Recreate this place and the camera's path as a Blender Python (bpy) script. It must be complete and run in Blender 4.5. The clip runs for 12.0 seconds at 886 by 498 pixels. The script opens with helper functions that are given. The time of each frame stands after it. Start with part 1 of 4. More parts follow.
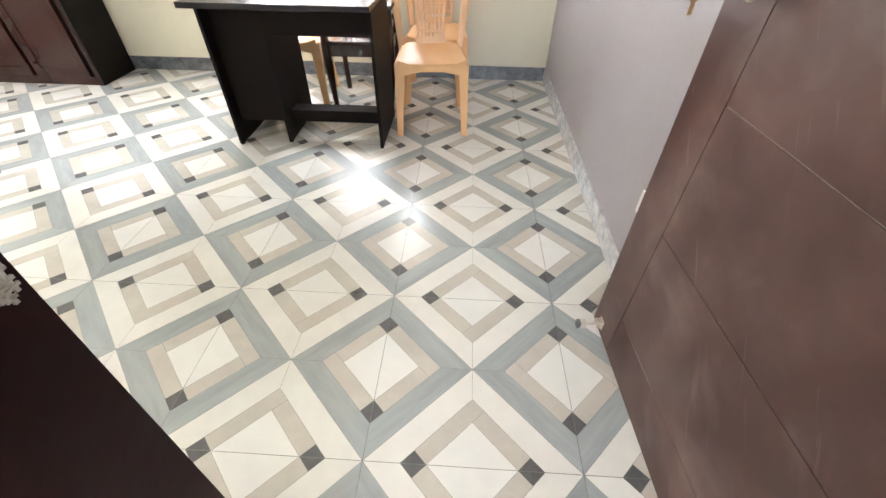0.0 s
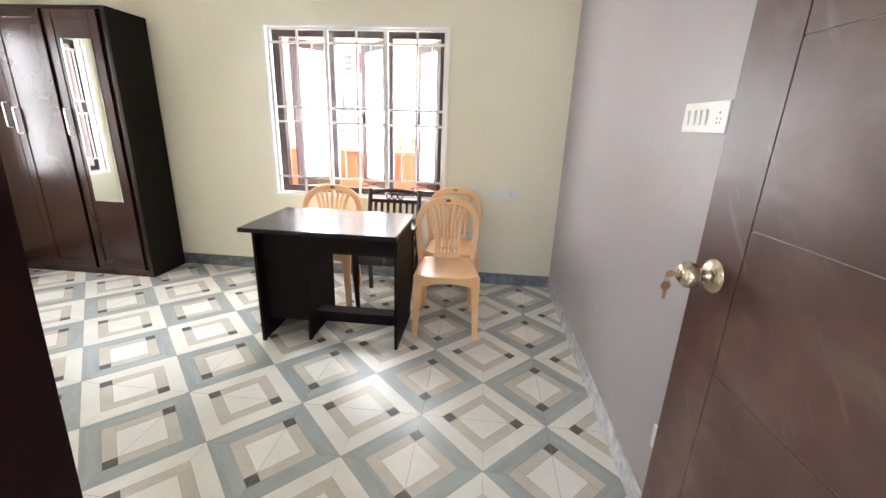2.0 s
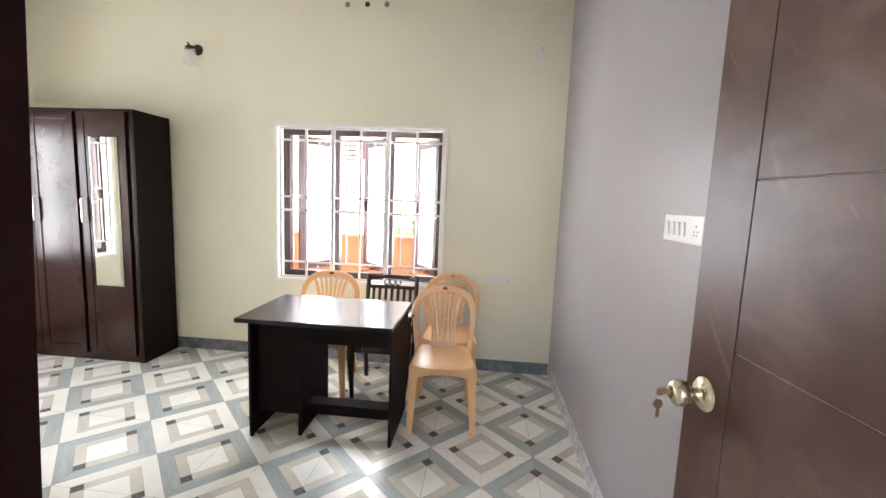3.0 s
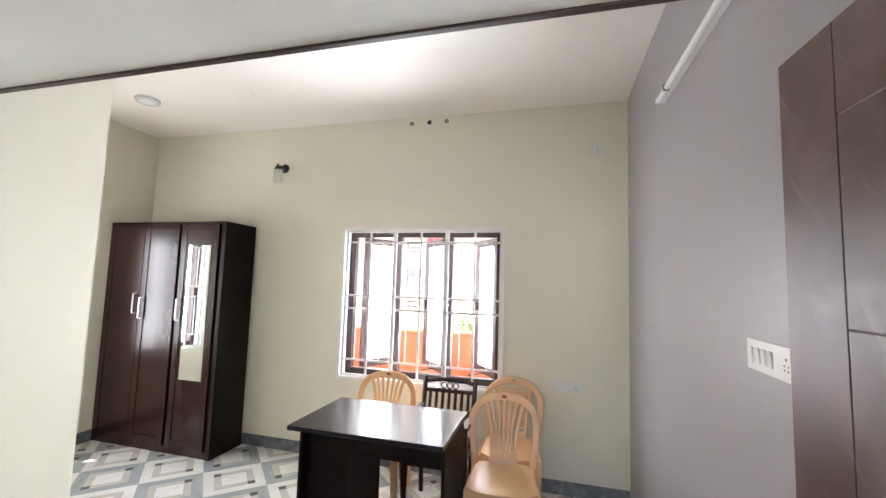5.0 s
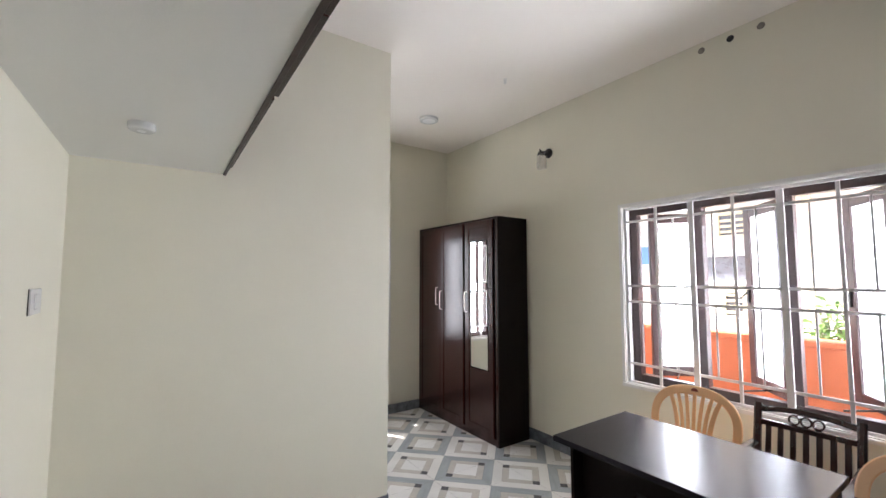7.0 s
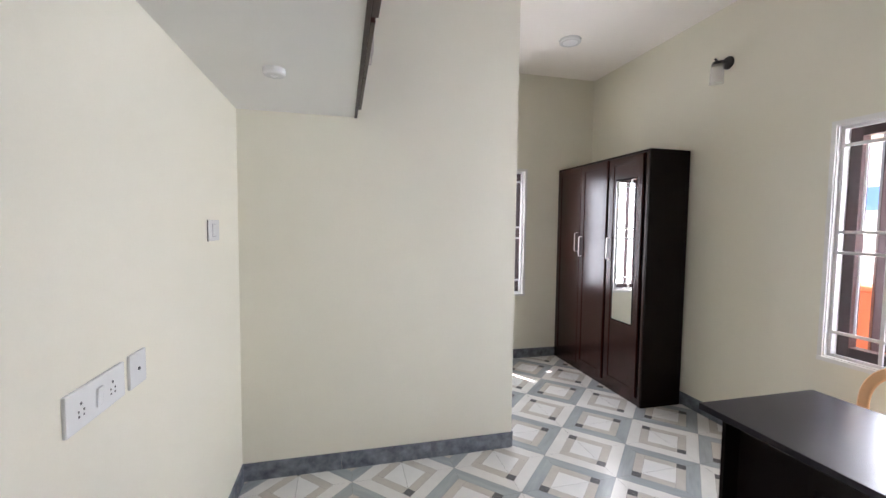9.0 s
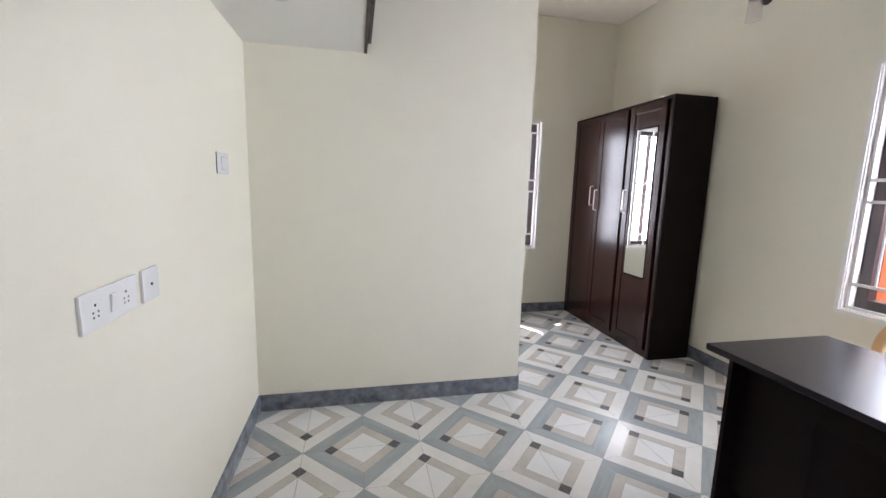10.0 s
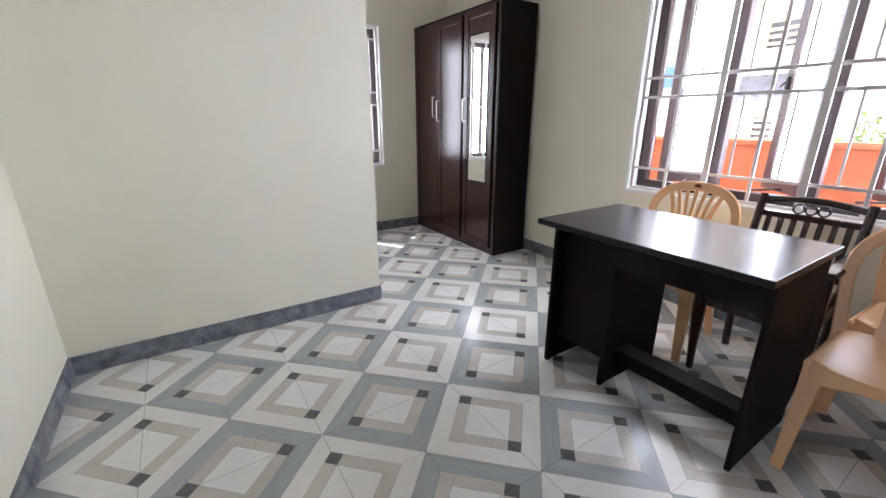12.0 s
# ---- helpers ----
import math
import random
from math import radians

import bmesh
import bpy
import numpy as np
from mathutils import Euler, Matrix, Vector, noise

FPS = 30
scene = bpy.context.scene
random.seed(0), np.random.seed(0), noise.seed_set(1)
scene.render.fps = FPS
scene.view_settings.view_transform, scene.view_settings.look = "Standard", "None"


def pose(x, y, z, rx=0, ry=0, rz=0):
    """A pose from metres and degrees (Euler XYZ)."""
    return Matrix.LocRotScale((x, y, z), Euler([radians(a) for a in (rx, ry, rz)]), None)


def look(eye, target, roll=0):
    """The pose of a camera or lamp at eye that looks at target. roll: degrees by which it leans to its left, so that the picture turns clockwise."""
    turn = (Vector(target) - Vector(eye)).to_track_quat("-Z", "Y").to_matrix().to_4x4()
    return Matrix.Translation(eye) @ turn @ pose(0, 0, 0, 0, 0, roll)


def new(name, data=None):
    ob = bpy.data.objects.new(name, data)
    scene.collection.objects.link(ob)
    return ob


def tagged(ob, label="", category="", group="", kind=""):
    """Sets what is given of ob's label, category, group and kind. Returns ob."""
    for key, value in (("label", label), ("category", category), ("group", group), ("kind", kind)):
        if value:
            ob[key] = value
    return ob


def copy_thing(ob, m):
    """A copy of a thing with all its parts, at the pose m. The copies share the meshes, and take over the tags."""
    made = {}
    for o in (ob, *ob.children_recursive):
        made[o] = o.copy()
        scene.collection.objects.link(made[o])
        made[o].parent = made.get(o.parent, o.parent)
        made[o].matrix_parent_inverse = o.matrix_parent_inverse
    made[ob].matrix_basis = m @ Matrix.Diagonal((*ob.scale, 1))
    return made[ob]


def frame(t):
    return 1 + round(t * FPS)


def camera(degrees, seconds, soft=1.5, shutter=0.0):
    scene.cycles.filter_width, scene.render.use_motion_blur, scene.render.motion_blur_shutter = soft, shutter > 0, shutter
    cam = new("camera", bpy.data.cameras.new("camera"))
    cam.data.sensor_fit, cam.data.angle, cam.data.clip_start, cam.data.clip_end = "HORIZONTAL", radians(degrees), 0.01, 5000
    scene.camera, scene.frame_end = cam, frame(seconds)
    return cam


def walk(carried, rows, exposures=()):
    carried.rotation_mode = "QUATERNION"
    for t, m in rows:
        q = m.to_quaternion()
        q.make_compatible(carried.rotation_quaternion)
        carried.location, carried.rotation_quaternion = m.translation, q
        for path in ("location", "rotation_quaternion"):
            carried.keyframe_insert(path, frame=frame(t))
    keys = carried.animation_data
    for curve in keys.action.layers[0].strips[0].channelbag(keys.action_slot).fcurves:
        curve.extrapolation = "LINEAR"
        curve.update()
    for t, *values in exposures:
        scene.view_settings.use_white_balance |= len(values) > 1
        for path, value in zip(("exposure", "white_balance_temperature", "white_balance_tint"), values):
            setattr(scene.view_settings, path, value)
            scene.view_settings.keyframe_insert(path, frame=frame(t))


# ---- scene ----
cam = camera(95.3, 12.0)
PATH = [
    (0, (0.033, -0.022, 1.172), (-0.038, 1.464, -0.165), 0.8),
    (0.5, (0.030, -0.017, 1.212), (-0.042, 1.579, 0.009), 1.3),
    (1, (0.031, -0.014, 1.271), (-0.066, 1.707, 0.257), 1.5),
    (1.5, (0.016, -0.023, 1.328), (-0.113, 1.803, 0.523), 1.8),
    (2, (0.018, -0.028, 1.359), (-0.147, 1.875, 0.766), 2.1),
    (2.5, (0.019, -0.033, 1.412), (-0.161, 1.918, 1.008), 2.2),
    (3, (0.032, -0.041, 1.460), (-0.150, 1.936, 1.225), 2.3),
    (3.2, (0.038, -0.047, 1.467), (-0.143, 1.935, 1.302), 2.5),
    (4.8, (0.120, -0.029, 1.593), (-0.307, 1.920, 1.746), 2.2),
    (5, (0.103, 0.008, 1.576), (-0.421, 1.931, 1.749), 1.8),
    (5.5, (0.132, 0.111, 1.554), (-0.696, 1.922, 1.735), 1.3),
    (6, (0.095, 0.231, 1.547), (-1.024, 1.880, 1.708), 0.7),
    (6.5, (0.058, 0.371, 1.533), (-1.342, 1.792, 1.680), 0.3),
    (7, (0.018, 0.480, 1.515), (-1.626, 1.611, 1.654), -0.0),
    (7.5, (-0.011, 0.566, 1.528), (-1.816, 1.419, 1.633), 0.1),
    (7.7, (-0.024, 0.584, 1.526), (-1.869, 1.344, 1.617), 0.1),
    (9.3, (-0.036, 0.663, 1.430), (-1.981, 1.105, 1.272), 0.8),
    (9.5, (-0.037, 0.669, 1.405), (-1.981, 1.097, 1.211), 1.0),
    (10, (-0.036, 0.676, 1.350), (-1.969, 1.091, 1.048), 1.5),
    (10.5, (-0.038, 0.680, 1.292), (-1.950, 1.105, 0.888), 1.9),
    (11, (-0.031, 0.690, 1.240), (-1.907, 1.178, 0.747), 1.7),
    (11.5, (-0.024, 0.689, 1.194), (-1.811, 1.384, 0.625), 1.1),
    (12, (-0.048, 0.693, 1.197), (-1.643, 1.730, 0.582), -0.0),
]
EXPOSURES = [(0.0, 3.87, 6570, 11), (2.5, 3.34, 6500, 11), (3.0, 3.32, 6450, 11), (5.0, 3.10, 6300, 12), (5.5, 2.87, 6300, 12), (6.5, 2.56, 6270, 14), (7.0, 2.36, 6250, 15), (7.5, 2.32, 6250, 16), (9.5, 2.62, 6100, 17), (11.0, 2.64, 6000, 17), (12.0, 2.60, 5990, 17)]
walk(cam, [(t, look(eye, target, roll)) for t, eye, target, roll in PATH], EXPOSURES)

# ---- world, sun, window portals ----
SUN_EL, SUN_AZ = 55.0, 122.0      # azimuth: degrees from +y towards -x, where the sun stands
world = bpy.data.worlds.new("sky")
scene.world = world
world.use_nodes = True
wn = world.node_tree.nodes
sky = wn.new("ShaderNodeTexSky")
sky.sky_type, sky.sun_disc = "NISHITA", False
sky.sun_elevation, sky.sun_rotation = radians(SUN_EL), radians(-SUN_AZ)
sky.air_density, sky.dust_density, sky.ozone_density = 1.0, 3.0, 1.0
world.node_tree.links.new(sky.outputs[0], wn["Background"].inputs[0])
wn["Background"].inputs[1].default_value = 0.12
sun_data = bpy.data.lights.new("sun", "SUN")
sun_data.energy, sun_data.angle, sun_data.color = 5.0, radians(0.6), (1.0, 0.95, 0.87)
sun = new("sun", sun_data)
toward = Vector((-math.sin(radians(SUN_AZ)) * math.cos(radians(SUN_EL)), math.cos(radians(SUN_AZ)) * math.cos(radians(SUN_EL)), math.sin(radians(SUN_EL))))
sun.matrix_world = look(toward * 20, (0, 0, 0))


def portal(name, m, width, height):
    data = bpy.data.lights.new(name, "AREA")
    data.shape, data.size, data.size_y = "RECTANGLE", width, height
    data.cycles.is_portal = True
    ob = new(name, data)
    ob.matrix_world = m


DAY = (0.93, 0.97, 1.0)
PANE_W, SIDE_W, HALL_W = 5.3, 9.5, 2.7


def window_lamp(name, m, width, height, watts):
    """Daylight entering by a window opening; the hall's opening is assumed."""
    data = bpy.data.lights.new(name, "AREA")
    data.shape, data.size, data.size_y, data.energy, data.color = "RECTANGLE", width, height, watts, DAY
    ob = new(name, data)
    ob.matrix_world = m


# ---- materials ----
def mat(name, col, rough=0.5, metal=0.0, var=0.06, scale=6.0, fine=90.0, bump=0.02, bump_scale=None, coat=0.0,
        stretch=(1, 1, 1), col2=None, rough_var=0.08, spec=0.5, obj_random=0.0, detail=6.0, rot=0.0, span=(0.42, 0.92)):
    """A two-scale procedural surface: cloudy variation, fine grain, relief."""
    m = bpy.data.materials.new(name)
    m.use_nodes = True
    nt = m.node_tree
    n, l = nt.nodes, nt.links
    b = n["Principled BSDF"]
    tc = n.new("ShaderNodeTexCoord")
    mp = n.new("ShaderNodeMapping")
    turned = n.new("ShaderNodeMapping")
    turned.inputs["Rotation"].default_value = (0, 0, radians(rot))
    l.new(tc.outputs["Object"], turned.inputs[0])
    mp.inputs["Scale"].default_value = stretch
    l.new(turned.outputs[0], mp.inputs[0])
    vec = mp.outputs[0]
    if obj_random:
        info = n.new("ShaderNodeObjectInfo")
        mul = n.new("ShaderNodeVectorMath")
        mul.operation = "SCALE"
        comb = n.new("ShaderNodeCombineXYZ")
        for s in range(3):
            l.new(info.outputs["Random"], comb.inputs[s])
        l.new(comb.outputs[0], mul.inputs[0])
        mul.inputs["Scale"].default_value = 37.0
        add = n.new("ShaderNodeVectorMath")
        l.new(vec, add.inputs[0])
        l.new(mul.outputs[0], add.inputs[1])
        vec = add.outputs[0]
    big = n.new("ShaderNodeTexNoise")
    big.inputs["Scale"].default_value, big.inputs["Detail"].default_value = scale, detail
    small = n.new("ShaderNodeTexNoise")
    small.inputs["Scale"].default_value, small.inputs["Detail"].default_value = fine, 4.0
    l.new(vec, big.inputs[0])
    l.new(vec, small.inputs[0])
    mixf = n.new("ShaderNodeMath")
    mixf.operation = "MULTIPLY_ADD"
    l.new(small.outputs[0], mixf.inputs[0])
    mixf.inputs[1].default_value = 0.35
    l.new(big.outputs[0], mixf.inputs[2])
    ramp = n.new("ShaderNodeValToRGB")
    lo = tuple(c * (1 - var) for c in col) if col2 is None else col2
    hi = tuple(min(1.0, c * (1 + var)) for c in col) if col2 is None else col
    ramp.color_ramp.elements[0].position, ramp.color_ramp.elements[1].position = span
    ramp.color_ramp.elements[0].color, ramp.color_ramp.elements[1].color = (*lo, 1), (*hi, 1)
    l.new(mixf.outputs[0], ramp.inputs[0])
    l.new(ramp.outputs[0], b.inputs["Base Color"])
    rr = n.new("ShaderNodeMapRange")
    rr.inputs[3].default_value, rr.inputs[4].default_value = max(0.02, rough - rough_var), min(1.0, rough + rough_var)
    rr.inputs[1].default_value, rr.inputs[2].default_value = 0.3, 0.75
    l.new(big.outputs[0], rr.inputs[0])
    l.new(rr.outputs[0], b.inputs["Roughness"])
    b.inputs["Metallic"].default_value = metal
    b.inputs["Specular IOR Level"].default_value = spec
    b.inputs["Coat Weight"].default_value = coat
    b.inputs["Coat Roughness"].default_value = 0.12
    if bump:
        bp = n.new("ShaderNodeBump")
        bp.inputs["Strength"].default_value, bp.inputs["Distance"].default_value = bump, 0.01
        src = small
        if bump_scale:
            src = n.new("ShaderNodeTexNoise")
            src.inputs["Scale"].default_value, src.inputs["Detail"].default_value = bump_scale, 3.0
            l.new(vec, src.inputs[0])
        l.new(src.outputs[0], bp.inputs["Height"])
        l.new(bp.outputs[0], b.inputs["Normal"])
    return m


cream_paint = mat("cream_paint", (0.775, 0.742, 0.62), 0.55, var=0.025, scale=1.3, fine=160, bump=0.06, bump_scale=220)
# same paint twice: ceiling lifted with warm bounce light, loft copy kept dimmer
white_ceiling = mat("ceiling_paint_bounce_tint", (0.93, 0.88, 0.815), 0.7, var=0.02, scale=1.1, fine=140, bump=0.06, bump_scale=180)
loft_shaded = mat("loft_paint_shaded", (0.76, 0.75, 0.715), 0.7, var=0.02, scale=1.1, fine=140, bump=0.06, bump_scale=180)
grey_paint = mat("grey_lavender_paint", (0.335, 0.312, 0.332), 0.42, var=0.03, scale=1.2, fine=150, bump=0.08, bump_scale=25)
white_gloss = mat("white_enamel", (0.78, 0.765, 0.735), 0.42, var=0.03, scale=9, bump=0.03)
# white enamel greyed for the bars: their backlit shade is in the colour
grill_shaded = mat("window_grill_backlit_enamel", (0.68, 0.66, 0.655), 0.4, var=0.04, scale=9, bump=0.03)
hall_paint = mat("hall_paint", (0.72, 0.70, 0.64), 0.6, var=0.03)
marble = mat("grey_marble_skirting", (0.25, 0.27, 0.30), 0.18, col2=(0.085, 0.095, 0.12), scale=16, fine=45, bump=0.05, bump_scale=30, obj_random=1, rough_var=0.06)
pale_marble = mat("pale_marble_skirting", (0.74, 0.74, 0.76), 0.2, col2=(0.40, 0.42, 0.46), scale=22, fine=60, bump=0.1, bump_scale=40, obj_random=1)
tile_white = mat("tile_cream_marble", (0.76, 0.745, 0.705), 0.20, var=0.07, scale=5, fine=30, bump=0.012, obj_random=1, spec=0.58, rough_var=0.02)
tile_centre = mat("tile_white_marble", (0.78, 0.772, 0.745), 0.20, var=0.06, scale=4, fine=22, bump=0.012, obj_random=1, spec=0.58, rough_var=0.02)
tile_beige = mat("tile_beige", (0.56, 0.525, 0.47), 0.20, var=0.10, scale=7, fine=40, bump=0.012, obj_random=1, spec=0.58, rough_var=0.02)
tile_grey_a, tile_grey_b = [mat("tile_grey_brushed", (0.425, 0.450, 0.455), 0.20, col2=(0.315, 0.342, 0.350), scale=4, fine=16, bump=0.008, obj_random=1, spec=0.58, rough_var=0.02, stretch=(0.6, 4, 1), rot=r) for r in (-45, 45)]
tile_dark = mat("tile_charcoal", (0.125, 0.125, 0.125), 0.20, var=0.15, scale=20, bump=0.012, obj_random=1, spec=0.58, rough_var=0.02)
grout = mat("dark_grout", (0.20, 0.185, 0.165), 0.8, var=0.15, scale=30)
print_line = mat("tile_print_line", (0.25, 0.235, 0.22), 0.2, var=0.1, scale=30)
def scuffed(m, dust, turn, stretch, lo, hi, amount):
    """Lays faint dusty smears and scratches of their own direction over a material."""
    nt = m.node_tree
    n, l = nt.nodes, nt.links
    b = n["Principled BSDF"]
    tc, rt, st = n.new("ShaderNodeTexCoord"), n.new("ShaderNodeMapping"), n.new("ShaderNodeMapping")
    rt.inputs["Rotation"].default_value = (radians(turn), 0, 0)
    st.inputs["Scale"].default_value = stretch
    tex, rng, mix = n.new("ShaderNodeTexNoise"), n.new("ShaderNodeMapRange"), n.new("ShaderNodeMixRGB")
    tex.inputs["Scale"].default_value, tex.inputs["Detail"].default_value = 1.0, 3.0
    tex.inputs["Distortion"].default_value = 0.6
    rng.inputs[1].default_value, rng.inputs[2].default_value, rng.inputs[4].default_value = lo, hi, amount
    mix.inputs[2].default_value = (*dust, 1)
    l.new(tc.outputs["Object"], rt.inputs[0])
    l.new(rt.outputs[0], st.inputs[0])
    l.new(st.outputs[0], tex.inputs[0])
    l.new(tex.outputs[0], rng.inputs[0])
    l.new(rng.outputs[0], mix.inputs[0])
    l.new(b.inputs["Base Color"].links[0].from_socket, mix.inputs[1])
    l.new(mix.outputs[0], b.inputs["Base Color"])
    return m


door_wood = mat("brown_laminate_door", (0.138, 0.078, 0.068), 0.38, col2=(0.066, 0.027, 0.022), scale=3.2, fine=9, bump=0.0, rough_var=0.05, detail=4.0, span=(0.56, 0.90))
jamb_wood = mat("almost_black_jamb", (0.018, 0.006, 0.006), 0.5, var=0.2, scale=8, bump=0.04, spec=0.15)
frame_wood = mat("dark_brown_frame_wood", (0.038, 0.015, 0.014), 0.4, col2=(0.023, 0.009, 0.008), scale=6, fine=60, bump=0.08, stretch=(4, 4, 0.5))
scuffed(door_wood, (0.42, 0.34, 0.31), 35, (3, 34, 3.0), 0.64, 0.76, 0.16)
scuffed(door_wood, (0.36, 0.28, 0.25), -20, (5, 5, 7), 0.55, 0.80, 0.22)
groove_dust = mat("dusty_groove", (0.29, 0.22, 0.19), 0.8, var=0.3, scale=30)
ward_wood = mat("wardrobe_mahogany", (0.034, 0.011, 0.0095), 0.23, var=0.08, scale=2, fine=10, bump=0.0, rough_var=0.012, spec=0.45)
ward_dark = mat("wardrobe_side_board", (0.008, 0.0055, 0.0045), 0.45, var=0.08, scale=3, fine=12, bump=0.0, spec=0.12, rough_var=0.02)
# near black, holds the shade of the wardrobe's door gaps as colour
gap_shade_black = mat("gap_shade_black", (0.005, 0.004, 0.004), 0.7, var=0.1, spec=0.05)
table_wood = mat("espresso_board", (0.0115, 0.008, 0.008), 0.48, var=0.06, scale=3, fine=12, bump=0.0, rough_var=0.02, spec=0.07)
table_top_mat = mat("espresso_top", (0.014, 0.011, 0.017), 0.25, var=0.05, scale=3, fine=12, bump=0.0, rough_var=0.012, spec=0.33)
chair_wood = mat("dark_stained_wood", (0.033, 0.0125, 0.0105), 0.24, rough_var=0.03, var=0.2, scale=7, fine=60, bump=0.04, coat=0.2, stretch=(3, 3, 0.6))
plastic = mat("peach_plastic", (0.78, 0.46, 0.225), 0.36, spec=0.8, var=0.03, scale=4, fine=14, bump=0.0, rough_var=0.015)
sticker_red = mat("sticker_red", (0.22, 0.04, 0.02), 0.4, var=0.1)
sticker_grey = mat("sticker_grey", (0.35, 0.34, 0.30), 0.4, var=0.2, scale=60)
white_plastic = mat("white_switch_plastic", (0.78, 0.78, 0.77), 0.24, rough_var=0.03, var=0.02, bump=0.0)
stop_plastic = mat("cream_stop_plastic", (0.62, 0.55, 0.46), 0.35, var=0.05, scale=40)
grey_plastic = mat("grey_plate_edge", (0.13, 0.14, 0.15), 0.4, var=0.05)
pin_black = mat("pin_hole_black", (0.012, 0.012, 0.014), 0.6)
brass = mat("satin_nickel", (0.62, 0.55, 0.42), 0.26, metal=1.0, var=0.06, scale=30, fine=200)
key_metal = mat("key_brass", (0.50, 0.34, 0.20), 0.35, metal=1.0, var=0.1)
steel = mat("brushed_steel", (0.50, 0.45, 0.42), 0.34, metal=1.0, var=0.05)
black_metal = mat("black_metal", (0.014, 0.012, 0.012), 0.35, var=0.1)
plaster_grey = mat("raw_plaster", (0.30, 0.27, 0.23), 0.9, col2=(0.16, 0.14, 0.12), scale=40, bump=0.4)
strike_paint = mat("grey_strike_metal", (0.50, 0.48, 0.50), 0.45, metal=0.3, var=0.1, scale=60)
hole_wood = mat("red_raw_wood", (0.16, 0.022, 0.012), 0.7, var=0.3, scale=60)
white_putty = mat("white_putty", (0.46, 0.44, 0.42), 0.9, col2=(0.22, 0.2, 0.19), scale=60, fine=150, bump=0.5, bump_scale=90)
orange_paint = mat("orange_wall_paint", (0.60, 0.175, 0.075), 0.6, var=0.06, scale=2, bump=0.1)
ext_white = mat("exterior_white", (0.62, 0.62, 0.61), 0.7, var=0.05, scale=1.5)
ext_cream = mat("exterior_cream", (0.72, 0.62, 0.45), 0.7, var=0.05)
ext_yellow = mat("exterior_yellow", (0.55, 0.52, 0.36), 0.6, var=0.08)
ext_blue = mat("exterior_blue", (0.09, 0.20, 0.5), 0.6, var=0.08)
ext_dark = mat("exterior_dark_window", (0.16, 0.17, 0.19), 0.3, var=0.2)
ext_red = mat("red_cloth", (0.6, 0.04, 0.06), 0.8, var=0.2)
ground_mat = mat("ground_concrete", (0.52, 0.49, 0.45), 0.85, var=0.15, scale=1.5, bump=0.3)
leaf_mat = mat("green_leaf", (0.13, 0.22, 0.06), 0.5, var=0.3, scale=3, obj_random=1)
bark = mat("plant_stem", (0.18, 0.13, 0.08), 0.8, var=0.2)
lamp_plastic = mat("lamp_diffuser", (0.82, 0.82, 0.82), 0.4, var=0.02)


def glass_mat(name, frosted):
    m = bpy.data.materials.new(name)
    m.use_nodes = True
    n, l = m.node_tree.nodes, m.node_tree.links
    b = n["Principled BSDF"]
    out = n["Material Output"]
    tr = n.new("ShaderNodeBsdfTranslucent")
    tr.inputs[0].default_value = (0.92, 0.93, 0.95, 1)
    tp = n.new("ShaderNodeBsdfTransparent")
    mx = n.new("ShaderNodeMixShader")
    mx.inputs[0].default_value = frosted
    l.new(tp.outputs[0], mx.inputs[1])
    l.new(tr.outputs[0], mx.inputs[2])
    gl = n.new("ShaderNodeBsdfGlossy")
    gl.inputs["Roughness"].default_value = 0.08
    fr = n.new("ShaderNodeFresnel")
    fr.inputs[0].default_value = 1.45
    mx2 = n.new("ShaderNodeMixShader")
    l.new(fr.outputs[0], mx2.inputs[0])
    l.new(mx.outputs[0], mx2.inputs[1])
    l.new(gl.outputs[0], mx2.inputs[2])
    l.new(mx2.outputs[0], out.inputs[0])
    n.remove(b)
    return m


frosted_glass = glass_mat("frosted_window_glass", 0.75)
shade_glass = mat("opal_glass_shade", (0.88, 0.86, 0.82), 0.25, var=0.02, bump=0)
shade_glass.node_tree.nodes["Principled BSDF"].inputs["Alpha"].default_value = 0.24
mirror_mat = bpy.data.materials.new("mirror_silver")
mirror_mat.use_nodes = True
mb = mirror_mat.node_tree.nodes["Principled BSDF"]
mb.inputs["Base Color"].default_value, mb.inputs["Metallic"].default_value, mb.inputs["Roughness"].default_value = (0.88, 0.9, 0.88, 1), 1.0, 0.015


# ---- mesh helpers ----
def box(bm, x0, x1, y0, y1, z0, z1, bevel=0.0, m=None):
    vs = [bm.verts.new((x, y, z)) for x in (x0, x1) for y in (y0, y1) for z in (z0, z1)]
    fs = [bm.faces.new([vs[i] for i in q]) for q in ((0, 1, 3, 2), (4, 6, 7, 5), (0, 4, 5, 1), (2, 3, 7, 6), (0, 2, 6, 4), (1, 5, 7, 3))]
    if bevel:
        edges = list({e for f in fs for e in f.edges})
        got = bmesh.ops.bevel(bm, geom=edges, offset=bevel, segments=2, profile=0.6, affect="EDGES")
        vs = list({v for f in got["faces"] for v in f.verts} | {v for v in vs if v.is_valid})
    if m is not None:
        bmesh.ops.transform(bm, matrix=m, verts=vs)
    return vs


def cyl(bm, p, q, r0, r1=None, seg=20, caps=True):
    p, q = Vector(p), Vector(q)
    r1 = r0 if r1 is None else r1
    turn = (q - p).to_track_quat("Z", "Y").to_matrix().to_4x4()
    got = bmesh.ops.create_cone(bm, cap_ends=caps, segments=seg, radius1=r0, radius2=r1, depth=(q - p).length,
                                matrix=Matrix.Translation((p + q) / 2) @ turn)
    return got["verts"]


